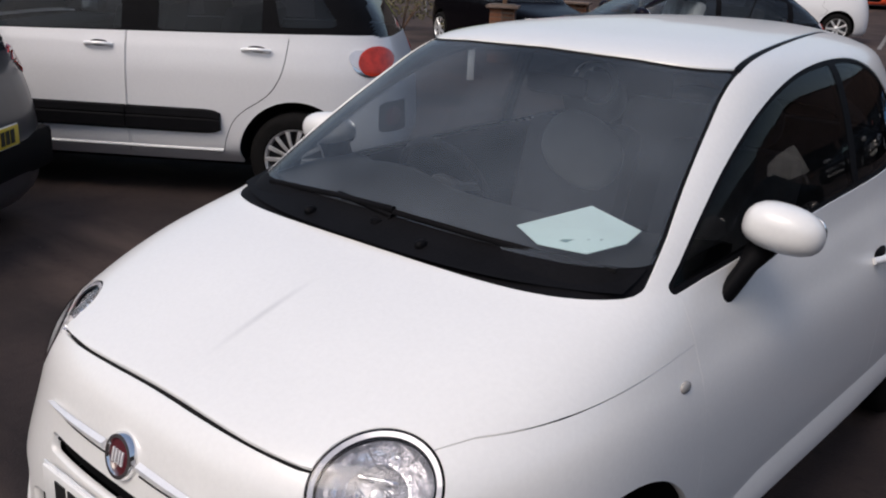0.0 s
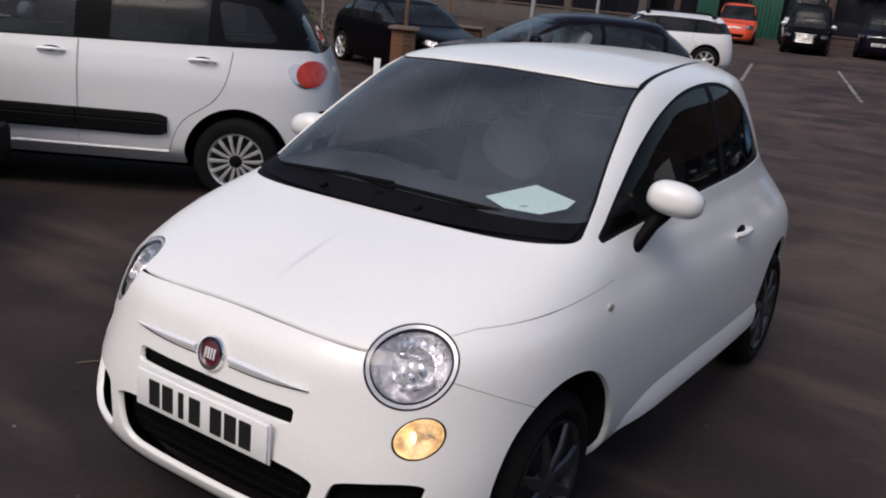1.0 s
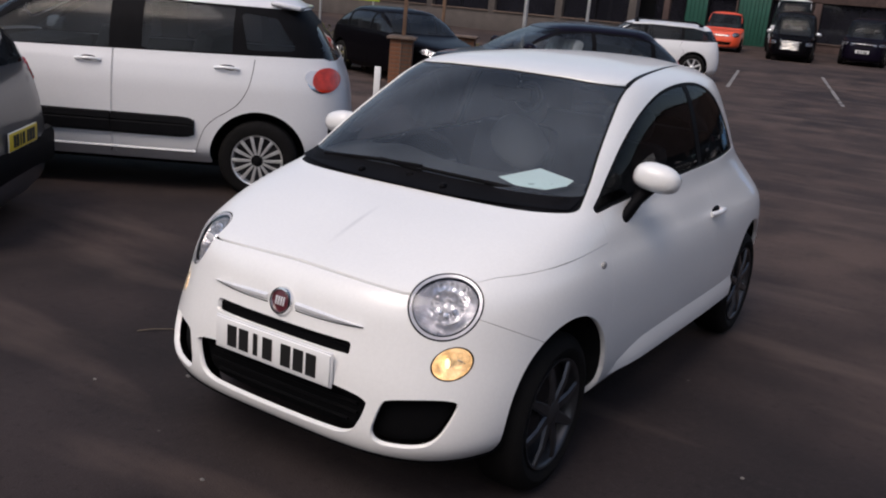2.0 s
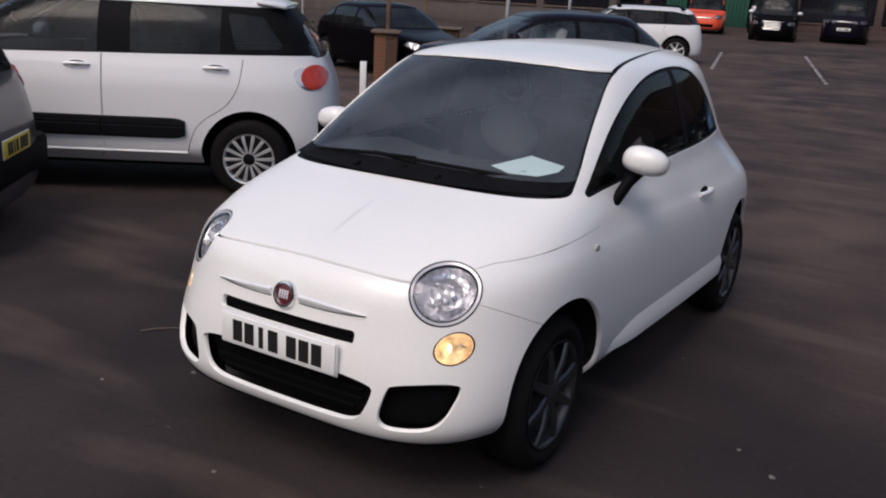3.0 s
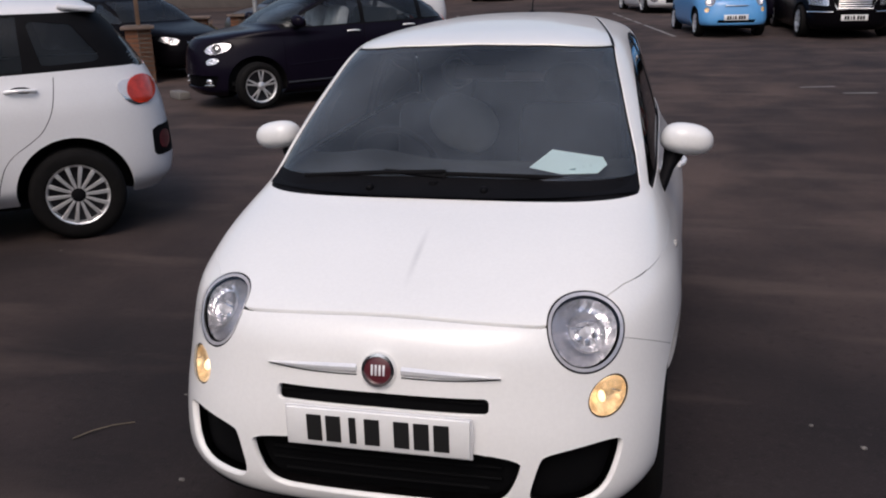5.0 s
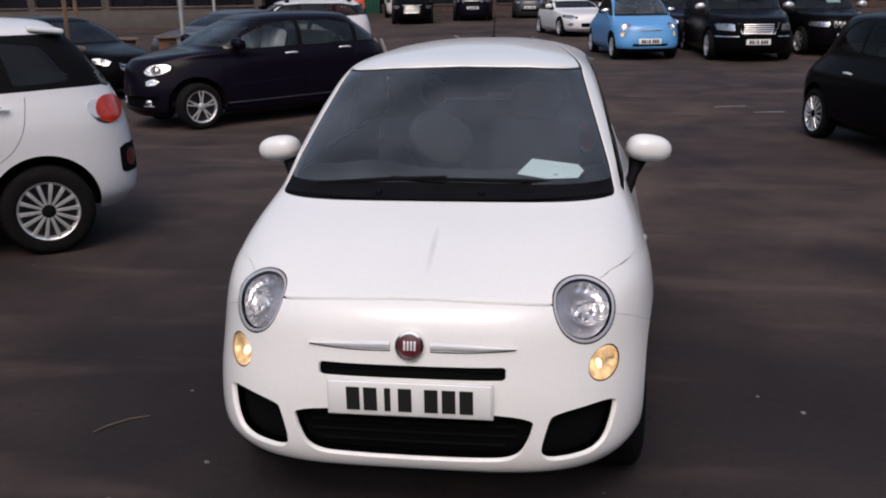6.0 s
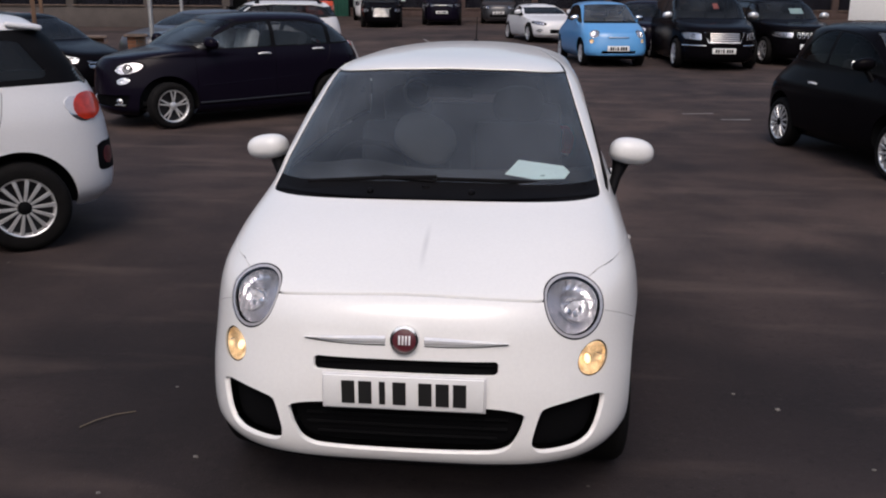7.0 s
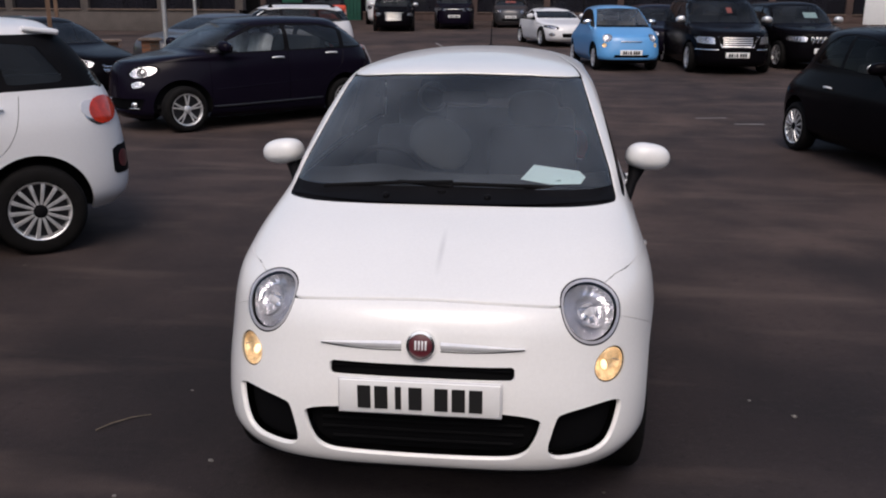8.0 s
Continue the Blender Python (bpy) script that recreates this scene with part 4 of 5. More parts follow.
def wing_mirrors(car, skin, at, size, mat, foot_mat=None, foot_at=None, lift=0.0):
    """A mirror on each side: painted shell, dark foot, silvered glass."""
    for sx in (-1, 1):
        m = Matrix.Translation((0, 7 * max(0, -lift * sx), 0)) @ Matrix.Scale(sx, 4, (1, 0, 0)) @ Matrix.Translation((0, 0, lift * sx))
        body = ellipsoid(size[0], size[1], size[2] * (1 + 4 * max(0, lift * sx)), (0, 0, 0), 2.5, 28, pose(0, 0, 0, 0, 8, 10))
        for v in body.verts:
            v.co.y *= 0.72 if v.co.y > 0 else 1.0
            v.co.z *= 0.80 if v.co.z < 0 else 1.04
            v.co.z -= 0.10 * v.co.y
        shell_ob = part("wing_mirror", placed(body, m @ Matrix.Translation(at)), mat, car.at)
        part("mirror_glass", placed(ellipsoid(size[0] * 0.85, 0.006, size[2] * 0.76, (0, size[1] * 0.73, -0.004), 2.6, 20), m @ Matrix.Translation(at)), CHROME, shell_ob)
        if foot_at is not None:
            f, a = Vector(foot_at), Vector(at)
            top = a + Vector((-size[0] * 0.45, 0.012, -size[2] * 0.66))
            arm = bmesh.new()
            rows = []
            for q, hx, hy in ((0.0, 0.019, 0.044), (0.25, 0.020, 0.048), (0.6, 0.021, 0.044), (1.0, 0.036, 0.040)):
                c = f.lerp(top, q)
                rows.append([arm.verts.new(c + Vector((hx * math.cos(w), hy * math.sin(w), -0.4 * hx * math.cos(w)))) for w in [2 * math.pi * k / 12 for k in range(12)]])
            for lo, hi in zip(rows, rows[1:]):
                for k in range(12):
                    arm.faces.new((lo[k], lo[(k + 1) % 12], hi[(k + 1) % 12], hi[k]))
            arm.faces.new(rows[0][::-1])
            arm.faces.new(rows[-1])
            bmesh.ops.recalc_face_normals(arm, faces=arm.faces)
            part("mirror_foot", placed(smooth(arm, 50), m), foot_mat or TRIM, shell_ob)


def hatchback_wheels(car, style, metal, turn=0.0):
    for sx in (-1, 1):
        wheel(car.at, sx * 0.764, 0.665, 0.300, 0.210, 0.19, style, metal, turn)
        wheel(car.at, sx * 0.810, 2.965, 0.300, 0.210, 0.19, style, metal)


# ---- the subject: white two-door hatchback ----
HERO_AT = pose(0.003, 0, 0, 0, -0.3, -0.9)
hero, hero_skin = small_hatchback("white_hatchback", HERO_AT, WHITE, "white small rounded two-door hatchback on asphalt, running lamps lit")
hatchback_wheels(hero, "sport", SPORT_ALLOY)
plate_on(hero, -0.012, 0.527)

# badge and the two chrome bars beside it
y, n = skin_depth(hero_skin, 0.0, 0.691)
m = basis((0, y, 0.691), n)
badge = part("badge", placed(lathe([(0.001, -0.012), (0.032, -0.011), (0.036, -0.009), (0.036, 0.02)], "y", 40), m), BADGE, hero.at, "round dark red badge with a chrome ring")
part("badge_ring", placed(lathe([(0.035, -0.008), (0.038, -0.015), (0.046, -0.014), (0.050, -0.004), (0.050, 0.02)], "y", 44), m), CHROME, badge)
for k in range(4):
    part("badge_bar", placed(box(0.0062, 0.004, 0.030, (-0.0165 + 0.011 * k, -0.013, 0), 0.001), m), SATIN, badge)
for sx in (-1, 1):
    rows = []
    bm = bmesh.new()
    for k in range(13):
        x = 0.064 + (0.332 - 0.064) * k / 12
        y, n = skin_depth(hero_skin, sx * x, 0.690 - 0.007 * k / 12)
        h = 0.0125 * (1 - (k / 12) ** 2.2) + 0.0012
        p = Vector((sx * x, y, 0.690 - 0.007 * k / 12))
        rows.append([bm.verts.new(q) for q in (p + Vector((0, 0, h)) + n * 0.001, p + Vector((0, 0, h * 0.35)) + n * 0.013, p - Vector((0, 0, h * 0.4)) + n * 0.012, p - Vector((0, 0, h)) + n * 0.001)])
    for a, b in zip(rows, rows[1:]):
        for i in range(3):
            bm.faces.new((a[i], b[i], b[i + 1], a[i + 1]))
    bm.faces.new(rows[0])
    bm.faces.new(rows[-1])
    bmesh.ops.recalc_face_normals(bm, faces=bm.faces)
    bar = part("chrome_bar", smooth(bm, 25), SATIN, hero.at)
    # thin dark line along the bar's lower edge
    line = [(sx * x, skin_depth(hero_skin, sx * x, z)[0] - 0.001, z) for x, z in [(0.064 + 0.268 * k / 10, 0.690 - 0.007 * k / 10 - 0.0135 * (1 - (k / 10) ** 2.2) - 0.003) for k in range(11)]]
    part("bar_dark_line", tube(line, 0.0018, 6), TRIM, bar)

# lower grille slats and the number plate's recess
for z in (0.352, 0.385, 0.418, 0.448):
    half = 0.30 if z < 0.37 else 0.335
    part("grille_slat", tube([(-half, skin_depth(hero_skin, 0.30, z)[0] + 0.045, z), (0, 0.042, z), (half, skin_depth(hero_skin, 0.30, z)[0] + 0.045, z)], 0.006, 6), MESH, hero.at)
part("grille_bar", box(0.585, 0.012, 0.008, (0, 0.045, 0.610), 0.003), MESH, hero.at)

# black cowl under the screen, washer jets, wipers
bm = bmesh.new()
rows = []
for k in range(41):
    x = -0.645 + 1.29 * k / 40
    a = abs(x) / 0.645
    yb = 0.704 + 0.146 * a ** 3.2
    rows.append([bm.verts.new(q) for q in ((x, yb - 0.012, 1.0125 + 0.002 * a), (x, yb + 0.01, 1.0215), (x, yb + 0.05, 1.037 - 0.004 * a), (x, yb + 0.085, 1.060 - 0.012 * a), (x, yb + 0.10, 1.050 - 0.012 * a))])
for a, b in zip(rows, rows[1:]):
    for i in range(4):
        bm.faces.new((a[i], b[i], b[i + 1], a[i + 1]))
bmesh.ops.recalc_face_normals(bm, faces=bm.faces)
part("cowl_panel", smooth(bm, 30), TRIM, hero.at)
for x in (-0.235, 0.160):
    part("washer_jet", ellipsoid(0.014, 0.018, 0.012, (x, 0.735, 1.030), 2.4, 12), TRIM, hero.at)
for pts, blade in (([(-0.02, 0.770, 1.040), (0.02, 0.785, 1.060), (-0.20, 0.806, 1.072)], [(-0.50, 0.818, 1.046), (-0.20, 0.796, 1.069), (0.02, 0.786, 1.078)]), ([(0.57, 0.862, 1.022), (0.52, 0.852, 1.042), (0.30, 0.812, 1.060)], [(0.02, 0.788, 1.070), (0.30, 0.802, 1.064), (0.60, 0.880, 1.042)])):
    w = part("wiper", tube(pts, 0.010, 8, 0.8), TRIM, hero.at)
    part("wiper_blade", tube(blade, 0.0085, 6), TRIM, w)
    part("wiper_pivot", lathe([(0.001, 0.022), (0.017, 0.02), (0.02, 0.0)], "z", 16, at=(pts[0][0], pts[0][1], pts[0][2] - 0.012)), TRIM, w)

# cabin: dashboard, wheel, seats, paper on the dash
bm = bmesh.new()
rows = []
for k in range(25):
    x = -0.66 + 1.32 * k / 24
    a = abs(x) / 0.66
    y0 = 0.80 + 0.14 * a ** 3
    hood = 0.035 * math.exp(-((x + 0.34) / 0.16) ** 2)
    rows.append([bm.verts.new(q) for q in ((x, y0, 0.99), (x, y0 + 0.03, 1.022), (x, y0 + 0.2, 1.040), (x, y0 + 0.36, 1.040 + hood), (x, y0 + 0.42, 1.02 + hood), (x, y0 + 0.43, 0.80), (x, y0 + 0.33, 0.55))])
for a, b in zip(rows, rows[1:]):
    for i in range(6):
        bm.faces.new((a[i], b[i], b[i + 1], a[i + 1]))
bmesh.ops.recalc_face_normals(bm, faces=bm.faces)
part("dashboard", smooth(bm, 35), DASH, hero.at)
m = pose(-0.35, 1.42, 0.96, 24)
sw = part("steering_wheel", placed(lathe([(0.178 + 0.014 * math.cos(q), 0.014 * math.sin(q)) for q in [2 * math.pi * i / 10 for i in range(11)]], "y", 36), m), TRIM, hero.at)
part("wheel_boss", placed(ellipsoid(0.07, 0.03, 0.06, (0, 0, -0.01), 2.5, 16), m), DASH, sw)
for a in (-90, 15, 165):
    part("wheel_spoke", placed(box(0.13, 0.018, 0.028, (0.11 * math.cos(radians(a)), 0, 0.11 * math.sin(radians(a))), 0.006, pose(0, 0, 0, 0, -a)), m), DASH, sw)
seats(hero, 1.78, 0.90, 0.7, CLOTH, CLOTH, 0.30)
# pale rounded shape and pale ring visible through the windscreen
part("pale_seat_pad", ellipsoid(0.165, 0.05, 0.125, (-0.17, 1.95, 1.05), 2.3, 24, pose(0, 0, 0, -14, 24)), CREAM, hero.at, "pale rounded pad at the driver's seat")
part("pale_cabin_ring", lathe([(0.060, -0.012), (0.072, -0.020), (0.080, -0.012), (0.080, 0.01)], "y", 24, at=(-0.23, 2.12, 1.27)), CREAM, hero.at)
part("rear_view_mirror", box(0.21, 0.03, 0.06, (0, 1.50, 1.335), 0.014), TRIM, hero.at)
part("headliner", box(0.86, 1.25, 0.02, (0, 2.12, 1.43), 0.006), CLOTH, hero.at)

# side details
door_handle(hero, hero_skin, 2.235, 0.837, 0.17, SATIN)
wing_mirrors(hero, hero_skin, (0.812, 1.268, 1.100), (0.094, 0.078, 0.061), WHITE, TRIM, (0.722, 1.185, 0.925), 0.007)
for sx in (-1, 1):
    x, n = skin_width(hero_skin, 0.905, 0.822)
    part("side_repeater", ellipsoid(0.008, 0.022, 0.014, (sx * x, 0.905, 0.822), 2.2, 14), REPEATER, hero.at)
    bm = bmesh.new()
    rows = []
    for k in range(15):
        y = 1.045 + 1.57 * k / 14
        x = float(haunch(y)) * (0.790 + 0.004 * math.sin(k / 14 * math.pi)) - 0.03 * max(0, 1 - k / 2.5)
        up = 0.02 * (k / 14)
        rows.append([bm.verts.new((sx * a, y, b)) for a, b in ((x - 0.03, 0.452 + up), (x + 0.006, 0.432 + up), (x + 0.026, 0.372 + up), (x + 0.02, 0.325), (x - 0.05, 0.296))])
    for a, b in zip(rows, rows[1:]):
        for i in range(4):
            bm.faces.new((a[i], b[i], b[i + 1], a[i + 1]))
    bm.faces.new(rows[0])
    bm.faces.new(rows[-1])
    bmesh.ops.recalc_face_normals(bm, faces=bm.faces)
    part("side_skirt", smooth(bm, 28), WHITE, hero.at)
part("aerial", tube([(0.03, 2.78, 1.50), (0.03, 2.83, 1.575), (0.03, 2.88, 1.645)], 0.004, 6, 0.5), TRIM, hero.at)
part("aerial_foot", ellipsoid(0.02, 0.035, 0.018, (0.03, 2.78, 1.502), 2, 12), TRIM, hero.at)

# paper lying on the dashboard behind the glass
bm = bmesh.new()
edge = [(0.110, -0.155), (0.134, -0.020), (0.112, 0.088), (-0.080, 0.170), (-0.128, -0.095), (-0.010, -0.175)]
bend = lambda u, v: 0.10 * max(0, v - 0.05) + 0.04 * max(0, -0.05 - u)
low, top = [[bm.verts.new((u, v, bend(u, v) + z)) for u, v in edge] for z in (-0.001, 0.001)]
bm.faces.new(low[::-1])
bm.faces.new(top)
for k in range(len(edge)):
    bm.faces.new((low[k], low[(k + 1) % len(edge)], top[(k + 1) % len(edge)], top[k]))
bmesh.ops.triangulate(bm, faces=bm.faces)
paper = tagged(part("paper_notice", bm, PAPER, None), "pale turquoise printed paper sheet on the dashboard", "paper")
paper.matrix_world = HERO_AT @ pose(0.408, 1.045, 1.0615, 0.5, -0.5, 0)
for k, (u, v, w, h) in enumerate(((-0.010, -0.095, 0.020, 0.050), (0.022, -0.095, 0.020, 0.050), (-0.020, -0.02, 0.006, 0.11), (0.005, -0.02, 0.006, 0.13), (0.030, -0.01, 0.006, 0.12), (0.055, -0.02, 0.006, 0.09), (0.078, -0.01, 0.006, 0.07))):
    part("print_bar", box(w, h, 0.0006, (u, v, 0.0014)), PRINT, paper)

# ---- the other parked cars ----


def parked_car(name, m, spec_args, paint, label, axles, wheel_r=0.32, style="plain", metal=None, across=22, up=46, head=None, fog=None, grille=None, intake=None, tail=None, mirror=None, handles=(), doors=(), plate=None, bars=0, chrome_grille=False, screen=None, band=False, notice=None, rear_fog=None, gap=0.055, rim_share=0.70, rise=0.0, glazing=None, thin=0.003, sink=0.0, slots=0):
    """A parked car of four or five doors from its main sizes, with the lamps, grille, doors and handles that show."""
    l, w, h, zb, yc, zc, zn, ys, yr = spec_args[:9]
    car = Car(name, m, spec_of(*spec_args), paint, label, across=across, up=up)
    skin = car.whole
    wb, wt = 0.94 * w, 0.72 * w
    car.take("windscreen", on_front(outline([(-wb + 0.05, zc + 0.03), (wb - 0.05, zc + 0.03), (wt + 0.0, h - 0.11), (-wt - 0.0, h - 0.11)], 0.03)), lambda p, n: (p[:, 1] < ys + 0.5) & (n[:, 1] < -0.08), PARKED_GLASS, -0.006, shadow=False)
    if not doors:
        doors = (yc + 0.32, l * 0.5, l * 0.5 + 0.95)
    side = outline([(yc + 0.24, zb + 0.02), (ys + 0.14, h - 0.165), (ys + 0.6, h - 0.13), (yr - 0.5, h - 0.14), (yr - 0.14, h - 0.2), (l - 0.42, zb + 0.06), (l * 0.6, zb + 0.02)], 0.03)
    spans = [(0, doors[1] - 0.035), (doors[1] + 0.035, doors[2] - 0.03), (doors[2] + 0.05, l)]
    if rise:
        spans = [(0, doors[1] - 0.03), (doors[1] + 0.22, doors[2] - 0.16), (9, 10)]
        quarter = outline([(doors[2] - 0.04, zb + rise + 0.035), (doors[2] + 0.35, zb + rise + 0.05), (doors[2] + 0.17, h - 0.20), (doors[2] - 0.11, h - 0.17)], 0.03)
        car.both("quarter_window", on_side(quarter), SIDE, glazing, lift=-0.006, shadow=False)
        side = outline([(yc + 0.24, zb + 0.02), (ys + 0.14, h - 0.165), (ys + 0.6, h - 0.13), (yr - 0.5, h - 0.14), (yr - 0.14, h - 0.2), (l - 0.42, zb + rise + 0.03), (doors[2], zb + rise + 0.012)], 0.03)
    for k, (a, b) in enumerate(spans):
        car.both("door_window" if k < 2 else "quarter_window", on_side(lambda q, a=a, b=b: np.maximum(side(q), np.maximum(a - q[:, 0], q[:, 0] - b))), SIDE, glazing or (TINTED if k == 0 else PRIVACY), lift=-0.006, shadow=False)
    car.take("rear_window", on_front(outline([(-wb + 0.1, zb + 0.04), (wb - 0.1, zb + 0.04), (wt - 0.05, h - 0.16), (-wt + 0.05, h - 0.16)], 0.04)), lambda p, n: (p[:, 1] > l * 0.6) & (n[:, 1] > (0.75 if rise else 0.3)), PRIVACY, -0.006, shadow=False)
    if band:
        car.take("window_surround", lambda p: np.maximum(zb - 0.004 + rise * np.clip((p[:, 1] - 1.2) / 2.2, 0, 1.1) - p[:, 2], p[:, 2] - (h - 0.125)), lambda p, n: (p[:, 1] > yc + 0.2) & ((np.abs(p[:, 0]) > 0.5) | (p[:, 1] > l * 0.75)), TRIM, -0.002)
    else:
        car.both("window_surround", on_side(outline([(yc + 0.17, zb), (ys + 0.1, h - 0.14), (ys + 0.6, h - 0.105), (yr - 0.5, h - 0.115), (yr - 0.1, h - 0.18), (l - 0.36, zb + 0.03), (l * 0.6, zb)], 0.03)), SIDE, TRIM, lift=-0.003)
    nose = lambda p, n: (p[:, 1] < 0.8) & (n[:, 1] < 0.25)
    if head:
        shape = oval(*head) if isinstance(head, tuple) else None
        if isinstance(head, list):
            shape, head = outline(head, 0.02), (sum(p[0] for p in head) / 4, sum(p[1] for p in head) / 4, 0.1, 0.06)
        lamps = car.both("headlamp", on_front(shape, True), nose, CLEAR, lift=0.003, bowl=("reflector_bowl", REFLECTOR), depth=0.05, shadow=False)
        car.both("lamp_seal", on_front(lambda q: shape(q) - 0.012, True), nose, TRIM, lift=-0.002)
        for sx, lamp in ((1, lamps[0]), (-1, lamps[1])):
            if lamp:
                y, n = skin_depth(skin, sx * head[0], head[1])
                part("lamp_cowl", placed(lathe([(head[3] * 0.92, 0.012), (head[3] * 0.62, 0.018), (head[3] * 0.58, 0.045)], "y", 20), basis((sx * head[0], y, head[1]), n)), GREY_ALLOY, lamp)
                part("lamp_bulb", placed(lathe([(0.001, 0.0), (0.03, 0.008), (head[3] * 0.5, 0.02), (head[3] * 0.5, 0.05)], "y", 18), basis((sx * head[0], y, head[1]), n)), CHROME, lamp)
    if fog:
        car.both("fog_lamp", on_front(oval(*fog), True), nose, REFLECTOR, lift=0.002)
    if grille:
        g = car.take("grille", on_front(outline(grille, 0.02)), nose, MESH, -0.03)
        xs, zs = [p[0] for p in grille], [p[1] for p in grille]
        for k in range(bars):
            z = min(zs) + (max(zs) - min(zs)) * (k + 0.5) / bars
            half = min(abs(x) for x in xs) * 0.96
            pts = [(x, skin_depth(skin, x, z)[0] + 0.012, z) for x in np.linspace(-half, half, 7)]
            part("grille_bar", tube(pts, 0.013, 6), CHROME if chrome_grille else TRIM, g or car.at)
        for k in range(slots):
            x = min(xs) * 0.9 + (max(xs) - min(xs)) * 0.9 * (k + 0.5) / slots
            rim = [(x + u, skin_depth(skin, x + u, z)[0] - 0.002, z) for u, z in [(0.032 * math.cos(q), (min(zs) + max(zs)) / 2 + 0.07 * math.sin(q)) for q in [2 * math.pi * i / 12 for i in range(13)]]]
            part("grille_slot_rim", tube(rim, 0.011, 6), CHROME, g or car.at)
        if chrome_grille:
            ring = [(x, skin_depth(skin, x, z)[0] - 0.004, z) for x, z in grille + grille[:1]]
            part("grille_surround", tube(ring, 0.018, 6), CHROME, g or car.at)
    if intake:
        car.take("lower_grille", on_front(outline(intake, 0.02)), nose, MESH, -0.04)
    if tail:
        lamp_y, lamp_z, ry, rz, inner = tail
        back = lambda p, n: (p[:, 1] > l - 0.7) & (np.abs(p[:, 0]) > inner)
        reds = car.both("tail_lamp", on_side(oval(lamp_y, lamp_z, ry, rz, -12)), back, REDLAMP, lift=0.012, rim=0.014)
        car.both("tail_lamp_tip", on_side(oval(lamp_y - 0.064, lamp_z + 0.004, ry * 1.0, rz * 0.66, -22)), back, BEZEL, lift=0.008, rim=0.008)
        car.both("tail_lamp_surround", on_side(oval(lamp_y - 0.050, lamp_z - 0.026, ry * 0.96, rz * 0.70, -30)), back, CHROME, lift=0.006, rim=0.008)
    if rear_fog:
        low_back = lambda p, n: (p[:, 1] > l - 0.7) & (np.abs(p[:, 0]) > 0.40)
        y, z = rear_fog
        car.both("rear_fog_lamp", on_side(oval(y, z, 0.042, 0.066)), low_back, DARKRED, lift=0.006, rim=0.01)
        car.both("lamp_housing", on_side(outline([(y - 0.085, z - 0.105), (y + 0.2, z - 0.105), (y + 0.2, z + 0.105), (y - 0.085, z + 0.105)], 0.04)), low_back, TRIM, lift=0.004, rim=0.012)
    car.arches(axles, wheel_r + gap, wheel_r + 0.01 + sink)
    low = lambda p, n: (np.abs(p[:, 0]) > 0.4) & (p[:, 2] < zb + 0.02)
    a, b, c = doors
    arch = axles[1]
    front_door = on_side(outline([(a, zb + 0.1), (a, 0.45), (a + 0.08, 0.30), (b - 0.03, 0.30), (b, 0.36), (b, zb + 0.1)], 0.02))
    rear_door = on_side(outline(rounded([(b + 0.008, zb + 0.1), (b + 0.008, 0.34), (b + 0.05, 0.30), (arch - 0.50, 0.30), (arch - 0.47, 0.46), (arch - 0.40, 0.62), (arch - 0.20, 0.74), (c - 0.06, 0.82), (c + 0.0, 0.95), (c + 0.03, zb + 0.1)], (0, 9), 2), 0.01))
    hood = lambda p: np.maximum(zn - 0.005 + 0.06 * np.clip(p[:, 1] - 0.3, 0, 2) - p[:, 2], p[:, 2] - zc - 0.03)
    upper = lambda p, n: (p[:, 1] < yc + 0.1) & (p[:, 2] < zc + 0.025)
    car.close(
        seams=[(hood, upper, thin), (front_door, low, thin), (rear_door, low, thin)],
        panels=[("bonnet", hood, upper)] + [("door", d, lambda p, n, s=s: low(p, n) & s(p, n)) for d in (front_door, rear_door) for s in (LEFT0, RIGHT0)],
    )
    for y in axles:
        for sx in (-1, 1):
            wheel(car.at, sx * (w - 0.03), y, wheel_r, wheel_r * rim_share, 0.2, style, metal or ALLOY, lift=sink)
    seats(car, l * 0.43, zb - 0.04, w)
    part("dashboard", box(2 * wb - 0.2, 0.5, 0.14, (0, yc + 0.45, zc - 0.06), 0.05), DASH, car.at)
    for y, z in handles:
        door_handle(car, skin, y, z, 0.19, SATIN)
    if mirror:
        x, _ = skin_width(skin, mirror[0], zb - 0.02)
        wing_mirrors(car, skin, (x + 0.13, mirror[0], mirror[1]), (0.115, 0.09, 0.085), mirror[2], TRIM, (x - 0.02, mirror[0] - 0.02, mirror[1] - 0.06))
    if plate:
        y, n = skin_depth(skin, 0, plate)
        plate_on(car, y - 0.012, plate)
    if notice:
        part("screen_notice", placed(box(notice[2], 0.004, notice[3]), basis((notice[0], skin_depth(skin, notice[0], notice[1])[0] + 0.03, notice[1]), skin_depth(skin, notice[0], notice[1])[1])), notice[4], car.at)
    return car, skin


# white people carrier beside the subject
mpv, mpv_skin = parked_car("white_people_carrier", pose(-6.405, 1.88, -0.015, 0, 0, -54.6), (4.147, 0.892, 1.665, 1.115, 0.95, 1.115, 0.93, 1.60, 3.70, 3.2, 4.6, 0.11, 0.275), WHITE_L, "white five-door family car with black window band and silver wheels", (0.83, 3.44), 0.318, "many", gap=0.066, sink=0.015, rim_share=0.655, rise=0.055, glazing=CARRIER_GLASS, across=44, up=96, head=(0.62, 0.80, 0.16, 0.09, 15), tail=(3.946, 1.003, 0.102, 0.096, 0.45), mirror=(1.25, 1.17, WHITE_L), handles=((2.11, 1.046), (3.18, 1.058)), doors=(1.18, 2.29, 3.37), band=True, rear_fog=(4.072, 0.628))
spoiler = box(1.22, 0.25, 0.040, (0, 3.595, 1.618), 0.018, pose(0, 0, 0, -9), 3)
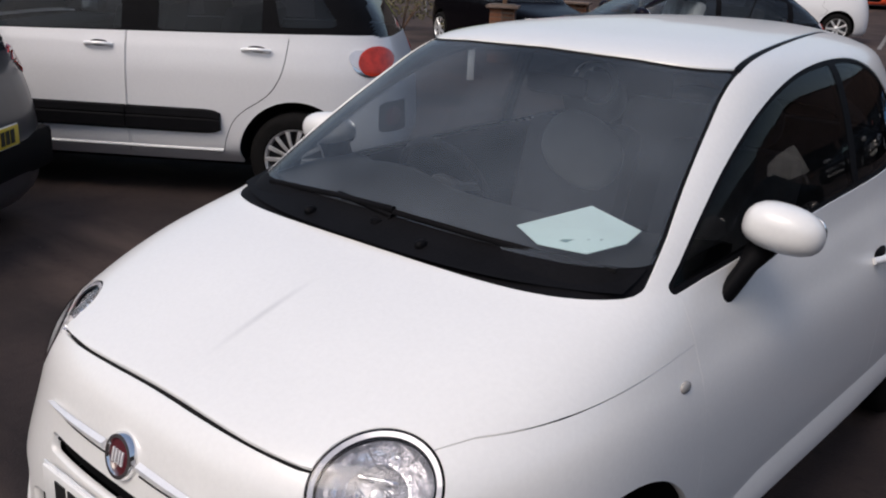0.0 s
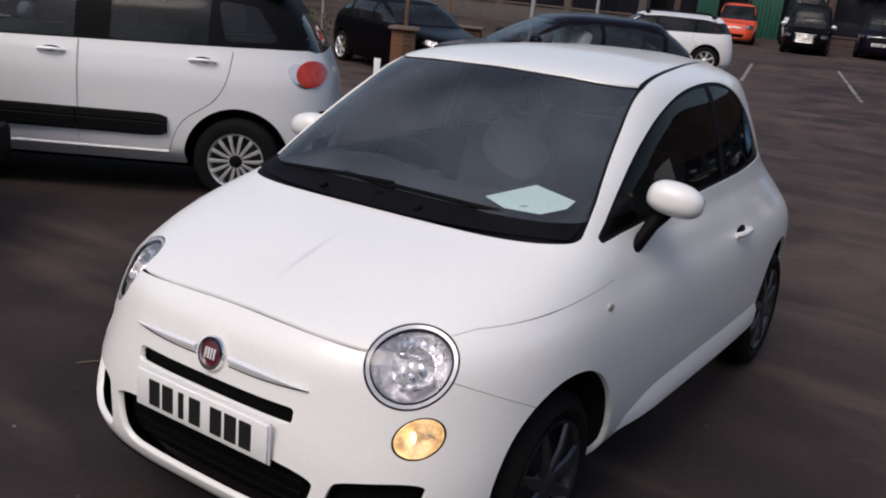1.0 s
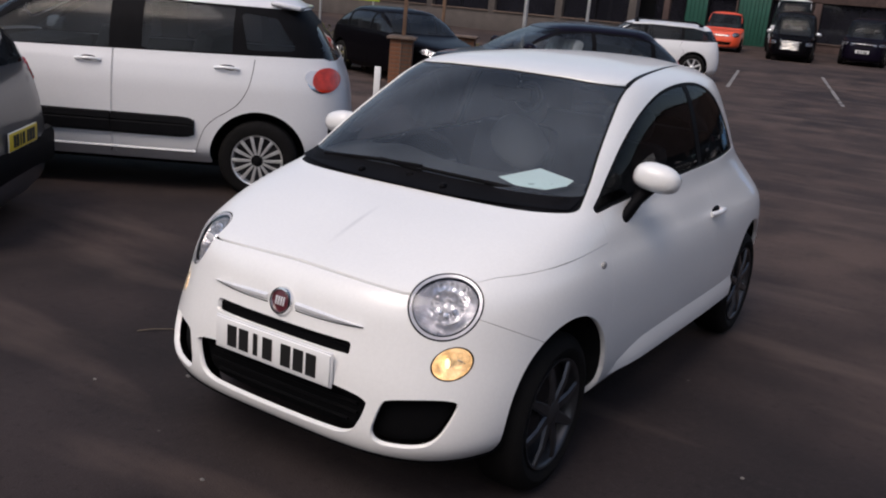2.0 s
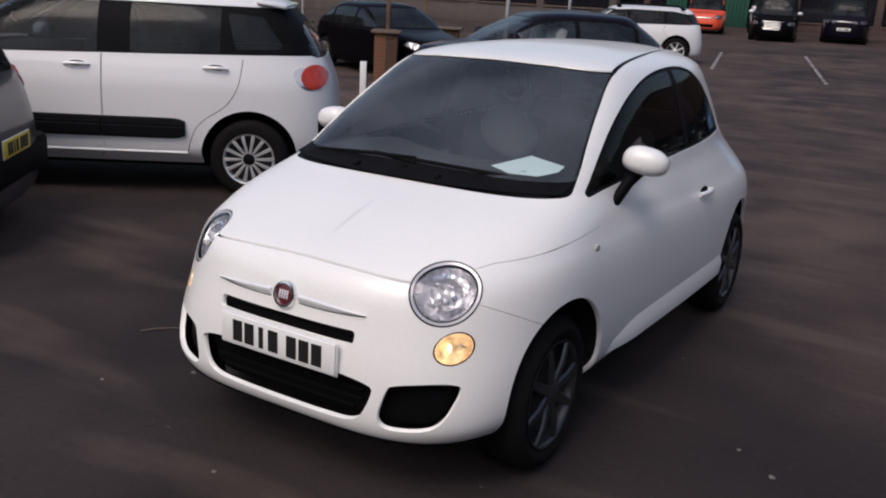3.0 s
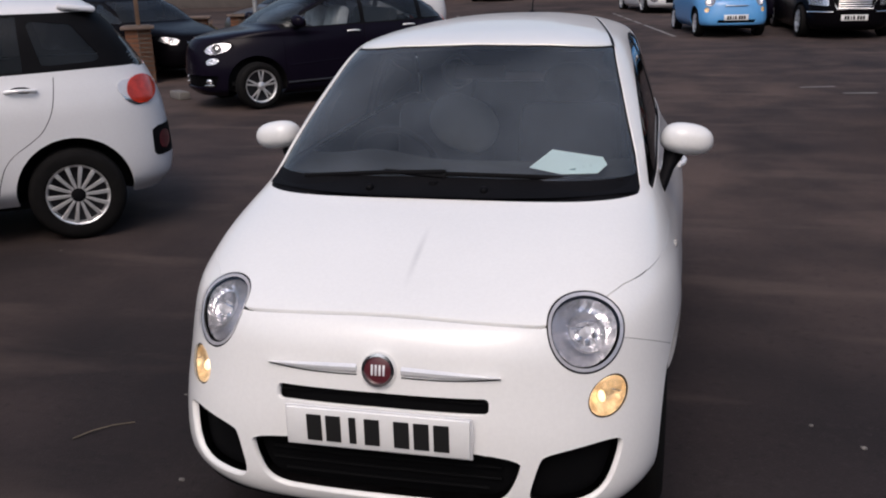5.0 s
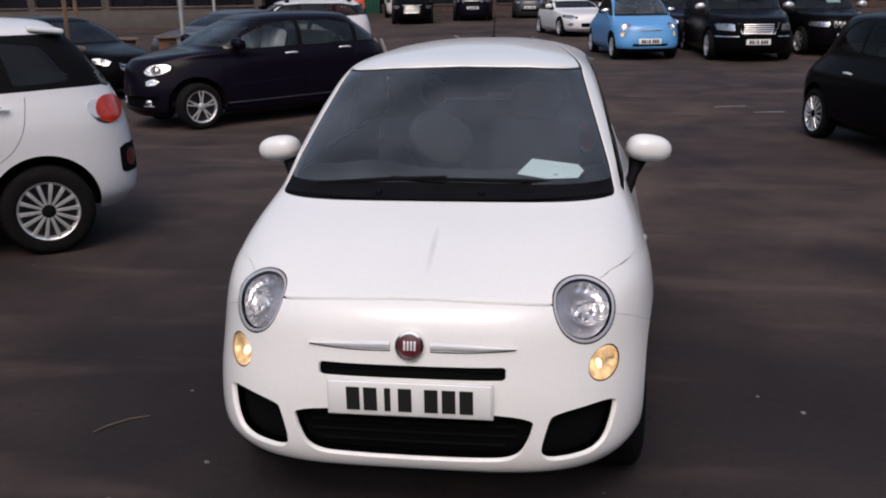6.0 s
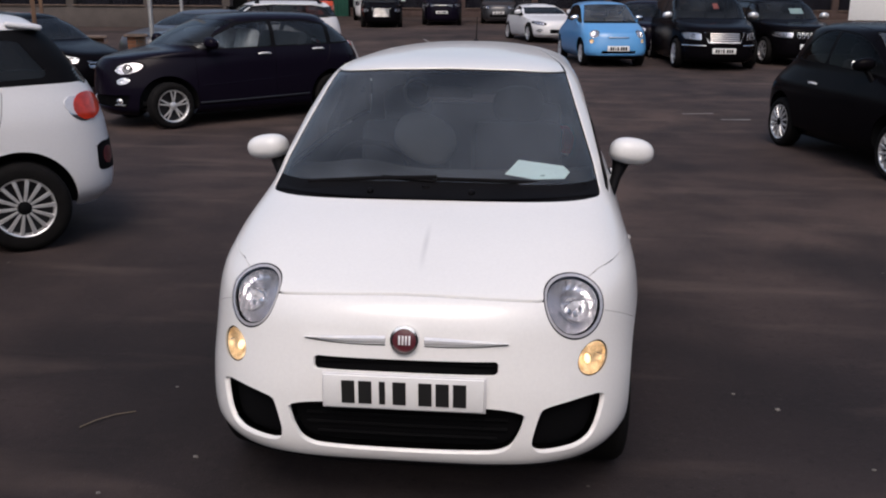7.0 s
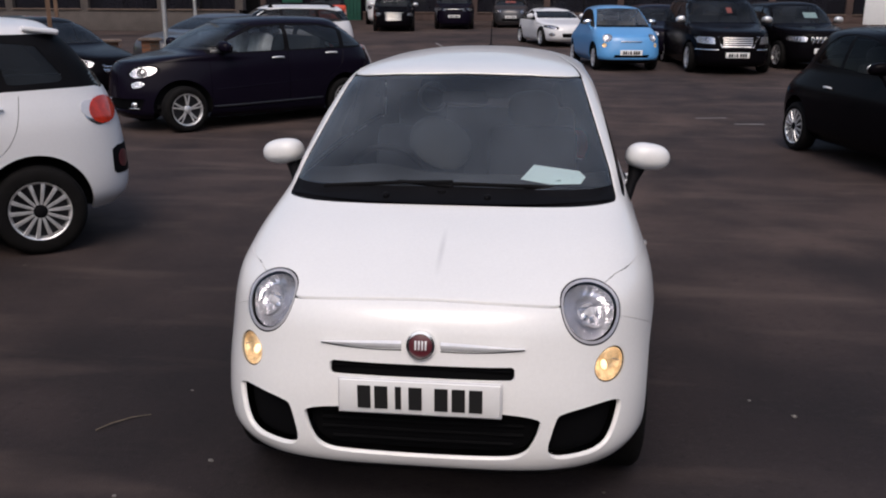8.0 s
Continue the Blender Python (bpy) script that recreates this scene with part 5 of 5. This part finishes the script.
for v in spoiler.verts:
    v.co.x *= 1 - 0.22 * max(0, (v.co.y - 3.55) / 0.3) ** 2
    v.co.z -= 0.06 * (v.co.x / 0.62) ** 2
part("roof_spoiler", spoiler, WHITE_L, mpv.at)
for sx in (-1, 1):
    # black rubbing strip along the doors, bright groove in it
    for y0, y1 in ((1.28, 2.283), (2.290, 2.94)):
        n = 14
        bm = bmesh.new()
        rows = []
        for k in range(n + 1):
            y = y0 + (y1 - y0) * k / n
            x, _ = skin_width(mpv_skin, y, 0.569)
            end = 1.0 if y1 < 2.9 else (1, 1, 1, 1, 1, 1, 1, 1, 1, 1, 1, 1, 0.98, 0.92, 0.7)[k]
            rows.append([bm.verts.new((sx * (x + a), y, 0.569 + b * end)) for a, b in ((-0.01, 0.088), (0.022, 0.074), (0.030, 0.03), (0.024, 0.022), (0.034, 0.012), (0.034, -0.06), (-0.01, -0.088))])
        for a, b in zip(rows, rows[1:]):
            for i in range(6):
                bm.faces.new((a[i], b[i], b[i + 1], a[i + 1]))
        bm.faces.new(rows[0])
        bm.faces.new(rows[-1])
        bmesh.ops.recalc_face_normals(bm, faces=bm.faces)
        part("rubbing_strip", smooth(bm, 28), TRIM, mpv.at)
    # sill fold
    pts = [(sx * (skin_width(mpv_skin, y, 0.37)[0] + 0.006), y, 0.37) for y in np.linspace(1.25, 2.95, 12)]
    part("sill_fold", tube(pts, 0.013, 8), WHITE_L, mpv.at)

# dark crossover across the way
crossover, crossover_skin = parked_car("dark_crossover", pose(-5.48, 9.27, 0.01, 0, 0, -45.5), (4.08, 0.87, 1.55, 1.06, 0.90, 1.07, 0.93, 1.66, 3.40, 2.15, 3.6, 0.16), NAVY, "dark violet-blue five-door crossover with silver twin-spoke wheels", (0.72, 3.29), 0.312, "twin", gap=0.075, across=34, up=70, head=(0.46, 0.812, 0.115, 0.072, 12), fog=(0.455, 0.645, 0.068, 0.042, 10), tail=(3.90, 1.09, 0.10, 0.08, 0.45), mirror=(1.28, 1.13, NAVY), handles=((2.13, 0.975), (3.05, 1.015)), doors=(1.10, 2.30, 3.27), intake=[(-0.5, 0.30), (0.5, 0.30), (0.55, 0.46), (-0.55, 0.46)])
for sx in (-1, 1):
    m = basis((sx * 0.44, skin_depth(crossover_skin, sx * 0.44, 0.33)[0], 0.33), skin_depth(crossover_skin, sx * 0.44, 0.33)[1])
    part("chrome_fin", placed(box(0.16, 0.03, 0.022, (0, 0, 0), 0.008), m), CHROME, crossover.at)
    part("low_fog_lamp", placed(ellipsoid(0.05, 0.02, 0.035, (0, 0, 0.05), 2, 14), m), REFLECTOR, crossover.at)

for sx in (-1, 1):
    # grey bar added in place of the light line reflected along the sill
    sill = [(sx * (skin_width(crossover_skin, y, 0.33)[0] + 0.004), y, 0.33 + 0.02 * (y - 1.1)) for y in np.linspace(1.12, 2.86, 10)]
    part("sill_light_line", tube(sill, 0.014, 8), GREY_ALLOY, crossover.at)
    crease = [(sx * (skin_width(crossover_skin, y, 0.60)[0] - 0.004), y, 0.56 + 0.05 * (y - 1.1)) for y in np.linspace(1.16, 2.9, 10)]
    part("door_crease", tube(crease, 0.012, 8, 0.6), NAVY, crossover.at)

# clear plastic covers over its front seats
for sx in (-1, 1):
    part("seat_cover", box(0.50, 0.17, 0.50, (sx * 0.36, 2.08, 1.06), 0.06, pose(0, 0, 0, -16)), PLASTIC, crossover.at, "milky plastic seat cover")

# black car behind the crossover
parked_car("black_saloon", pose(-6.85, 12.55, rise_at(12.5), 0, 0, 66), (4.3, 0.86, 1.42, 0.94, 1.1, 0.93, 0.72, 1.85, 3.4), BLACK, "black car parked beside the dark crossover", (0.85, 3.4), 0.31, "plain", head=(0.58, 0.66, 0.12, 0.055, 10), grille=[(-0.36, 0.52), (0.36, 0.52), (0.38, 0.62), (-0.38, 0.62)], bars=2, chrome_grille=True, plate=0.46)

# black hatchback facing the same way, and the pale blue one in the far row
black_hatch, black_skin = small_hatchback("black_hatchback", pose(4.905, 6.04, 0, 0, 0, 11.2), BLACK, "black small rounded hatchback with silver wheel trims", False)
hatchback_wheels(black_hatch, "many", ALLOY)
door_handle(black_hatch, black_skin, 2.235, 0.837, 0.17, SATIN)
seats(black_hatch, 1.62, 0.90, 0.7)
wing_mirrors(black_hatch, black_skin, (0.812, 1.262, 1.108), (0.112, 0.085, 0.072), BLACK, TRIM, (0.722, 1.195, 0.930))
blue_hatch, blue_skin = small_hatchback("blue_hatchback", pose(2.57, 19.15, rise_at(19.8), 0, 0, 9.3), BLUE, "pale blue small rounded hatchback in the far row", False, False)
hatchback_wheels(blue_hatch, "plain", ALLOY)
seats(blue_hatch, 1.62, 0.90, 0.7, SANDY, SANDY)
plate_on(blue_hatch, -0.016, 0.435)
wing_mirrors(blue_hatch, blue_skin, (0.812, 1.262, 1.108), (0.112, 0.085, 0.072), CHROME, BLUE, (0.722, 1.195, 0.930))
part("bonnet_trim", box(0.5, 0.02, 0.02, (0, 0.022, 0.69), 0.006), CHROME, blue_hatch.at)

minivan, minivan_skin = parked_car("black_minivan", pose(4.88, 18.5, rise_at(19.5), 0, 0, 3), (5.14, 0.977, 1.75, 1.1, 1.12, 1.12, 0.93, 1.95, 4.9), BLACK, "black minivan with chrome grille and headlamps", (0.95, 4.0), 0.345, "plain", head=[(0.50, 0.68), (0.80, 0.70), (0.86, 0.84), (0.53, 0.84)], grille=[(-0.34, 0.61), (0.34, 0.61), (0.46, 0.84), (-0.46, 0.84)], bars=5, chrome_grille=True, plate=0.44, mirror=(1.5, 1.2, ALLOY), notice=(0.12, 1.42, 0.12, 0.22, PINK))
for sx in (-1, 1):
    strip = [(sx * x, skin_depth(minivan_skin, sx * x, 0.555)[0] - 0.004, 0.555) for x in np.linspace(0.42, 0.84, 6)]
    part("bumper_strip", tube(strip, 0.016, 6), CHROME, minivan.at)
parked_car("black_estate", pose(7.21, 19.93, rise_at(20.8), 0, 0, 9.0), (4.4, 0.87, 1.62, 1.05, 1.1, 1.06, 0.92, 1.8, 4.0), BLACK, "black off-roader with slotted chrome grille in the far row", (0.85, 3.5), 0.34, "plain", head=[(0.42, 0.68), (0.74, 0.69), (0.78, 0.80), (0.42, 0.79)], grille=[(-0.38, 0.64), (0.38, 0.64), (0.40, 0.80), (-0.40, 0.80)], bars=0, slots=7, plate=0.46, mirror=(1.4, 1.16, ALLOY), notice=(0.2, 1.28, 0.34, 0.22, PAPER))
parked_car("white_roadster", pose(1.49, 27.6, rise_at(28.5), 0, 0, 17.8), (4.0, 0.86, 1.25, 0.86, 1.35, 0.88, 0.70, 1.95, 2.9), WHITE_L, "white low two-seat roadster in the far row", (0.85, 3.2), 0.30, "plain", head=(0.60, 0.63, 0.15, 0.05, 10), intake=[(-0.3, 0.30), (0.3, 0.30), (0.34, 0.44), (-0.34, 0.44)], fog=(0.62, 0.40, 0.09, 0.06), mirror=(1.65, 0.97, WHITE_L))
off_roader, off_skin = parked_car("white_off_roader", pose(-8.6, 21.02, rise_at(21), 0, 0, -66), (4.1, 0.86, 1.47, 1.0, 1.0, 1.02, 0.9, 1.55, 3.75), WHITE_L, "white car with black roof rails behind the crossover", (0.85, 3.35), 0.34, "plain", glazing=CARRIER_GLASS, gap=0.07)
for sx in (-1, 1):
    rail = part("roof_rail", tube([(sx * 0.60, 1.75, 1.41), (sx * 0.61, 1.85, 1.485), (sx * 0.61, 3.3, 1.495), (sx * 0.60, 3.5, 1.41)], 0.022, 8), TRIM, off_roader.at)
    part("rail_foot", ellipsoid(0.03, 0.07, 0.03, (sx * 0.60, 1.78, 1.415), 2.4, 12), TRIM, rail)
    part("rail_foot", ellipsoid(0.03, 0.07, 0.03, (sx * 0.60, 3.46, 1.415), 2.4, 12), TRIM, rail)
parked_car("black_people_carrier", pose(-5.85, 36.7, rise_at(37), 0, 0, 9), (4.9, 0.94, 2.04, 1.14, 1.1, 1.04, 0.88, 1.8, 4.6), BLACK, "black tall people carrier with a broad chrome grille", (0.9, 3.9), 0.34, "plain", head=(0.72, 0.74, 0.15, 0.07), grille=[(-0.34, 0.48), (0.34, 0.48), (0.40, 0.82), (-0.40, 0.82)], bars=6, chrome_grille=True, mirror=(1.5, 1.15, ALLOY))
parked_car("dark_off_roader", pose(-3.46, 39.2, rise_at(40), 0, 0, 5), (4.7, 0.94, 2.0, 1.18, 1.2, 1.12, 0.98, 1.9, 4.3), NAVY, "dark blue off-roader with slotted chrome grille", (0.9, 3.7), 0.36, "plain", head=(0.72, 0.90, 0.14, 0.06), grille=[(-0.5, 0.84), (0.5, 0.84), (0.5, 0.95), (-0.5, 0.95)], bars=1, chrome_grille=True, plate=0.58)
parked_car("grey_hatchback", pose(-0.93, 41.2, rise_at(42), 0, 0, 2), (4.1, 0.87, 1.5, 1.0, 1.1, 1.02, 0.85, 1.9, 3.7), SILVER, "dark grey hatchback with a red notice behind the screen", (0.85, 3.4), 0.31, "plain", head=(0.62, 0.76, 0.16, 0.08), plate=0.5, notice=(0.0, 1.2, 0.5, 0.2, PINK), intake=[(-0.4, 0.30), (0.4, 0.30), (0.45, 0.42), (-0.45, 0.42)])
parked_car("orange_hatchback", pose(-9.42, 39.5, rise_at(40), 0, 0, 13), (4.0, 0.92, 1.78, 1.05, 1.05, 1.02, 0.84, 1.8, 3.7), ORANGE, "orange-red hatchback in the far row", (0.85, 3.35), 0.31, "plain", head=(0.60, 0.76, 0.15, 0.09), grille=[(-0.3, 0.68), (0.3, 0.68), (0.34, 0.74), (-0.34, 0.74)], bars=1, chrome_grille=True, intake=[(-0.4, 0.28), (0.4, 0.28), (0.45, 0.44), (-0.45, 0.44)])
parked_car("white_van", pose(-7.42, 43.6, rise_at(44.5), 0, 0, 9), (5.2, 1.0, 2.65, 1.3, 0.9, 1.25, 1.05, 1.7, 5.0), WHITE_L, "white tall van parked behind the black people carrier", (0.9, 4.1), 0.34, "plain", head=(0.75, 0.85, 0.12, 0.1))
parked_car("dark_hatchback", pose(4.05, 22.3, rise_at(23), 0, 0, 6), (4.0, 0.85, 1.5, 1.0, 1.1, 1.0, 0.84, 1.8, 3.6), NAVY, "dark violet-grey car between the blue hatchback and the minivan", (0.85, 3.35), 0.31, "plain", head=(0.58, 0.72, 0.14, 0.07))
grey_estate, grey_skin = parked_car("dark_silver_estate", pose(-6.66, -1.34, 0, 0, 0, -51), (4.2, 0.87, 1.5, 1.02, 1.0, 1.0, 0.85, 1.7, 3.85, 3.2, 7.0), SILVER, "dark silver car with a yellow rear plate", (0.85, 3.4), 0.31, "plain", tail=(4.02, 0.98, 0.07, 0.14, 0.55))
plate_on(grey_estate, 4.215, 0.62, 0, YELLOW, rear=True)
part("bumper_panel", box(1.50, 0.10, 0.26, (0, 4.15, 0.47), 0.05), TRIM, grey_estate.at)
parked_car("grey_coupe", pose(-8.5, 17.2, rise_at(18), 0, 0, -26), (4.1, 0.88, 1.32, 0.92, 1.2, 0.92, 0.74, 1.9, 3.2), SILVER, "grey low car behind the brick piers", (0.85, 3.35), 0.31, "plain")

# ---- ground, markings and what stands round the car park ----
gm = bmesh.new()
bmesh.ops.create_grid(gm, x_segments=80, y_segments=320, size=160)
for v in gm.verts:
    v.co.z = rise_at(v.co.y)
smooth(gm)
tagged(part("ground", gm, ASPHALT, None), "dark brown-grey worn asphalt of a car park", "ground", kind="structure")


def painted_line(x0, y0, x1, y1, width=0.10):
    d = Vector((x1 - x0, y1 - y0, 0))
    bm = bmesh.new()
    n = max(2, int(d.length / 0.25))
    side = Vector((-d.y, d.x, 0)).normalized() * width / 2
    rng = random.Random(int(abs(x0 * 31 + y0 * 17) * 10))
    rows = []
    for k in range(n + 1):
        p = Vector((x0, y0, 0)) + d * k / n
        p.z = rise_at(p.y) + 0.008
        rows.append([bm.verts.new(p + side * rng.uniform(0.75, 1.05)), bm.verts.new(p - side * rng.uniform(0.75, 1.05))])
    for a, b in zip(rows, rows[1:]):
        if rng.random() > 0.12:
            bm.faces.new((a[0], b[0], b[1], a[1]))
    ob = tagged(part("bay_line", bm, LINE, None), "worn white bay line painted on the asphalt", "marking", "bay lines", "structure")


painted_line(-3.19, 29.3, -1.08, 19.7)
painted_line(-0.45, 28.1, 1.29, 19.6)
painted_line(-5.54, 27.9, -4.03, 21.0)
painted_line(2.82, 11.45, 3.30, 11.56)
painted_line(3.29, 10.91, 3.73, 10.95)


def brick_pier(x, y, h, w, turn, upright=False):
    """A square brick pier with a projecting cap, laid course by course."""
    m = pose(x, y, rise_at(y), 0, 0, turn)
    pier = thing("brick_pier", m, "orange-brown brick pier with a flat projecting cap", "pier", "brick piers")
    core = part("mortar_core", box(w - 0.012, w - 0.012, h, (0, 0, h / 2)), MORTAR, pier)
    courses = int(h / 0.075)
    if w not in BRICKS:
        me = bpy.data.meshes.new("brick")
        b = box((w - 0.012) / 2 - 0.004, (w - 0.012) / 2, 0.064, (0, 0, 0), 0.004, segs=1)
        b.to_mesh(me)
        b.free()
        me.materials.append(BRICK)
        BRICKS[w] = me
    for c in range(courses):
        for s in range(4):
            b = new("brick", BRICKS[w])
            b.parent = pier
            a = radians(90 * s + (90 if c % 2 else 0))
            u = Vector(((w - 0.004) / 4, (w + 0.006) / 4, 0))
            u = Matrix.Rotation(a, 4, "Z") @ Vector((u.x, u.y, 0))
            b.matrix_local = pose(u.x, u.y, 0.075 * c + 0.038, 0, 0, 90 * s + (90 if c % 2 else 0))
    part("cap", box(w + 0.12, w + 0.12, 0.05, (0, 0, courses * 0.075 + 0.02), 0.012), CAPSTONE, pier)
    if upright:
        part("upright", box(0.07, 0.07, 1.3, (0.02, 0, courses * 0.075 + 0.69), 0.008), TIMBER, pier)
    return pier


BRICKS = {}
brick_pier(-7.69, 11.75, 0.96, 0.42, 30, True)
brick_pier(-8.5, 15.4, 0.85, 0.44, 24)
brick_pier(-7.83, 16.0, 0.88, 0.36, 20)


board = tagged(part("white_board", box(0.10, 0.025, 0.58, (0, 0, 0.29), 0.004), PLATE, None), "narrow white board standing against the brick pier", "board")
board.matrix_world = pose(-6.64, 9.6, rise_at(9.6), 0, 0, 34)
block = box(0.42, 0.16, 0.11, (0, 0, 0.055), 0.012)
for v in block.verts:
    v.co.x *= 1 - 0.6 * v.co.z
block = tagged(part("concrete_block", block, CHIP, None), "pale concrete block lying on the asphalt", "block")
block.matrix_world = pose(-6.12, 10.1, rise_at(10.1), 0, 0, -40)


def post(name, x, y, h, r, mat, label):
    t = thing(name, pose(x, y, rise_at(y)), label, "post")
    part("shaft", lathe([(r, 0), (r, h - 0.01), (r * 0.6, h), (0.001, h)], "z", 16), mat, t)
    part("base_plate", box(r * 4, r * 4, 0.015, (0, 0, 0.008), 0.004), mat, t)


post("lamp_post", -7.9, 17.0, 4.0, 0.05, GALVANISED, "slim grey galvanised steel post")
post("lamp_post", -14.1, 35.0, 5.0, 0.07, GALVANISED, "slim grey galvanised steel post")
notice_board = thing("notice_board", pose(9.55, 22.5, rise_at(22.5), 0, 0, -18), "plain white notice board on two steel legs", "sign")
part("panel", box(1.3, 0.04, 1.5, (0, 0, 1.75), 0.01), PLATE, notice_board)
for u in (-0.5, 0.5):
    part("leg", box(0.06, 0.06, 2.4, (u, 0.055, 1.2), 0.006), GALVANISED, notice_board)

# board with a red border on two legs
sign = thing("sign_board", pose(-12.4, 20.0, rise_at(20), 0, 0, 18), "white sign board with red panel on a timber post", "sign")
part("panel", box(1.0, 0.03, 0.75, (0, 0, 2.05), 0.006), PLATE, sign)
part("red_panel", box(0.86, 0.008, 0.40, (0, -0.019, 2.02)), REDSIGN, sign)
part("leg", box(0.09, 0.07, 2.4, (0.3, 0.05, 1.2), 0.006), TIMBER, sign)
green = thing("green_board", pose(-14.2, 20.0, rise_at(20), 0, 0, 25), "yellow-green advertising board on legs", "sign")
part("panel", box(2.0, 0.03, 0.9, (-1.1, 0, 1.72), 0.006), GREENSIGN, green)
for u in (-1.9, -0.3):
    part("leg", box(0.06, 0.06, 2.4, (u, 0.05, 1.2), 0.006), GALVANISED, green)

# buildings at the back of the site
def facade(name, x0, x1, y, h, plinth, mat, label, bays):
    b = thing(name, pose(x0, y, rise_at(y) - 0.05), label, "building", kind="structure")
    w = x1 - x0
    part("plinth", box(w, 0.4, plinth, (w / 2, 0.2, plinth / 2), 0.01), mat, b)
    part("fascia", box(w, 0.5, h - 2.6, (w / 2, 0.2, (h + 2.6) / 2), 0.01), mat, b)
    part("back_wall", box(w, 0.2, h, (w / 2, 3.0, h / 2)), LINING, b)
    part("roof", box(w + 0.3, 3.6, 0.15, (w / 2, 1.5, h + 0.075), 0.02), CAPSTONE, b)
    step = w / bays
    for k in range(bays + 1):
        part("pier", box(0.35, 0.42, 2.6 - plinth, (k * step, 0.2, (2.6 + plinth) / 2), 0.01), mat, b)
    for k in range(bays):
        win = part("window", box(step - 0.35, 0.02, 2.6 - plinth, (k * step + step / 2, 0.22, (2.6 + plinth) / 2)), DARKGLASS, b)
        part("sill", box(step - 0.3, 0.16, 0.05, (k * step + step / 2, 0.0, plinth + 0.01), 0.008), CAPSTONE, win)
        part("glazing_bar", box(0.05, 0.06, 2.6 - plinth, (k * step + step / 2, 0.2, (2.6 + plinth) / 2)), TRIM, win)


facade("showroom", -44, -12.5, 36, 5.5, 0.95, RENDER, "beige rendered showroom with dark windows", 9)
# raised to 9 m so that side glass reflects something dark
facade("workshop", -24, 25.7, 50, 9.0, 0.5, DARKBRICK, "dark brick workshop behind the parked row", 12)

for x, w in ((-10.7, 1.7), (-13.9, 1.2)):
    gate = thing("workshop_door", pose(x, 49.9, rise_at(49.9) - 0.05), "dark green ribbed workshop door", "door", "workshop doors")
    part("door_frame", box(w + 0.16, 0.10, 4.08, (0, 0.02, 2.04), 0.01), TRIM, gate)
    n = int(w / 0.2)
    for k in range(n):
        part("door_board", box(w / n - 0.02, 0.05, 3.96, (-w / 2 + (k + 0.5) * w / n, -0.055, 2.0), 0.008), GREENDOOR, gate)

# low bank and shrubs by the piers
def shrub(x, y, r, h, seed):
    rng = random.Random(seed)
    t = thing("shrub", pose(x, y, rise_at(y)), "brown and green winter shrub in the verge", "shrub", "verge shrubs")
    for k in range(7):
        a = rng.uniform(0, 6.28)
        tip = Vector((r * 0.7 * math.cos(a), r * 0.7 * math.sin(a), h * rng.uniform(0.6, 0.95)))
        part("stem", tube([(0.02 * math.cos(a), 0.02 * math.sin(a), 0), tip * 0.5 + Vector((0, 0, 0.05)), tip], 0.016, 5, 0.3), TIMBER, t)
    bm = bmesh.new()
    for k in range(420):
        a, q = rng.uniform(0, 6.28), rng.random() ** 0.5
        p = Vector((r * q * math.cos(a), r * q * math.sin(a), h * (0.25 + 0.75 * rng.random() * (1 - 0.5 * q))))
        d1 = Vector((rng.gauss(0, 1), rng.gauss(0, 1), rng.gauss(0, 1))).normalized() * rng.uniform(0.03, 0.06)
        d2 = d1.orthogonal().normalized() * rng.uniform(0.012, 0.03)
        bm.faces.new([bm.verts.new(v) for v in (p - d1, p + d2, p + d1, p - d2)])
    tagged(part("foliage", bm, LEAF, t), kind="stuff")


for k, (x, y, r, h) in enumerate(((-10.6, 15.5, 0.8, 1.0), (-11.8, 17.0, 0.9, 1.2), (-9.9, 13.6, 0.6, 0.7), (-12.6, 14.6, 0.9, 1.1), (-9.45, 14.5, 0.55, 0.75), (-9.1, 16.4, 0.6, 0.8))):
    shrub(x, y, r, h, 20 + k)


# litter on the asphalt
tagged(part("dry_straw", tube([(-1.46, 0.63, 0.006), (-1.42, 0.69, 0.010), (-1.36, 0.755, 0.009), (-1.29, 0.80, 0.005)], 0.0032, 6, 0.6), STRAW, None), "thin bent dry straw lying on the asphalt", "straw")
rng = random.Random(5)
for x, y, r in ((-1.21, 1.07, 0.007), (-0.89, 0.44, 0.012), (-1.15, 0.15, 0.008), (-0.20, -0.12, 0.009), (0.10, -0.20, 0.008), (0.85, 0.30, 0.007), (1.52, 1.10, 0.013), (1.36, 1.25, 0.009), (1.75, 0.60, 0.008)):
    chip = bmesh.new()
    bmesh.ops.create_icosphere(chip, subdivisions=1, radius=r)
    for v in chip.verts:
        v.co = Vector((v.co.x * rng.uniform(0.9, 1.5), v.co.y * rng.uniform(0.7, 1.1), max(-0.3 * r, v.co.z * rng.uniform(0.4, 0.7)))) + Vector((x, y, 0.3 * r))
    tagged(part("stone_chip", chip, CHIP, None), "small pale stone chip on the asphalt", "stone", "loose stone chips")


# plain walls added out of view, dark and tall to darken the cars' reflections
for k, (x, y, w, turn) in enumerate(((-46, 15, 90, 90), (26, 15, 90, 90), (-10, -30, 72, 0))):
    tagged(part(f"unseen_wall_{k + 1}", placed(box(w, 0.4, 9.0, (0, 0, 4.5), 0.02), pose(x, y, 0, 0, 0, turn)), UNSEEN_WALL, None), "unseen dark wall added to darken reflections in the cars", "wall", kind="structure")
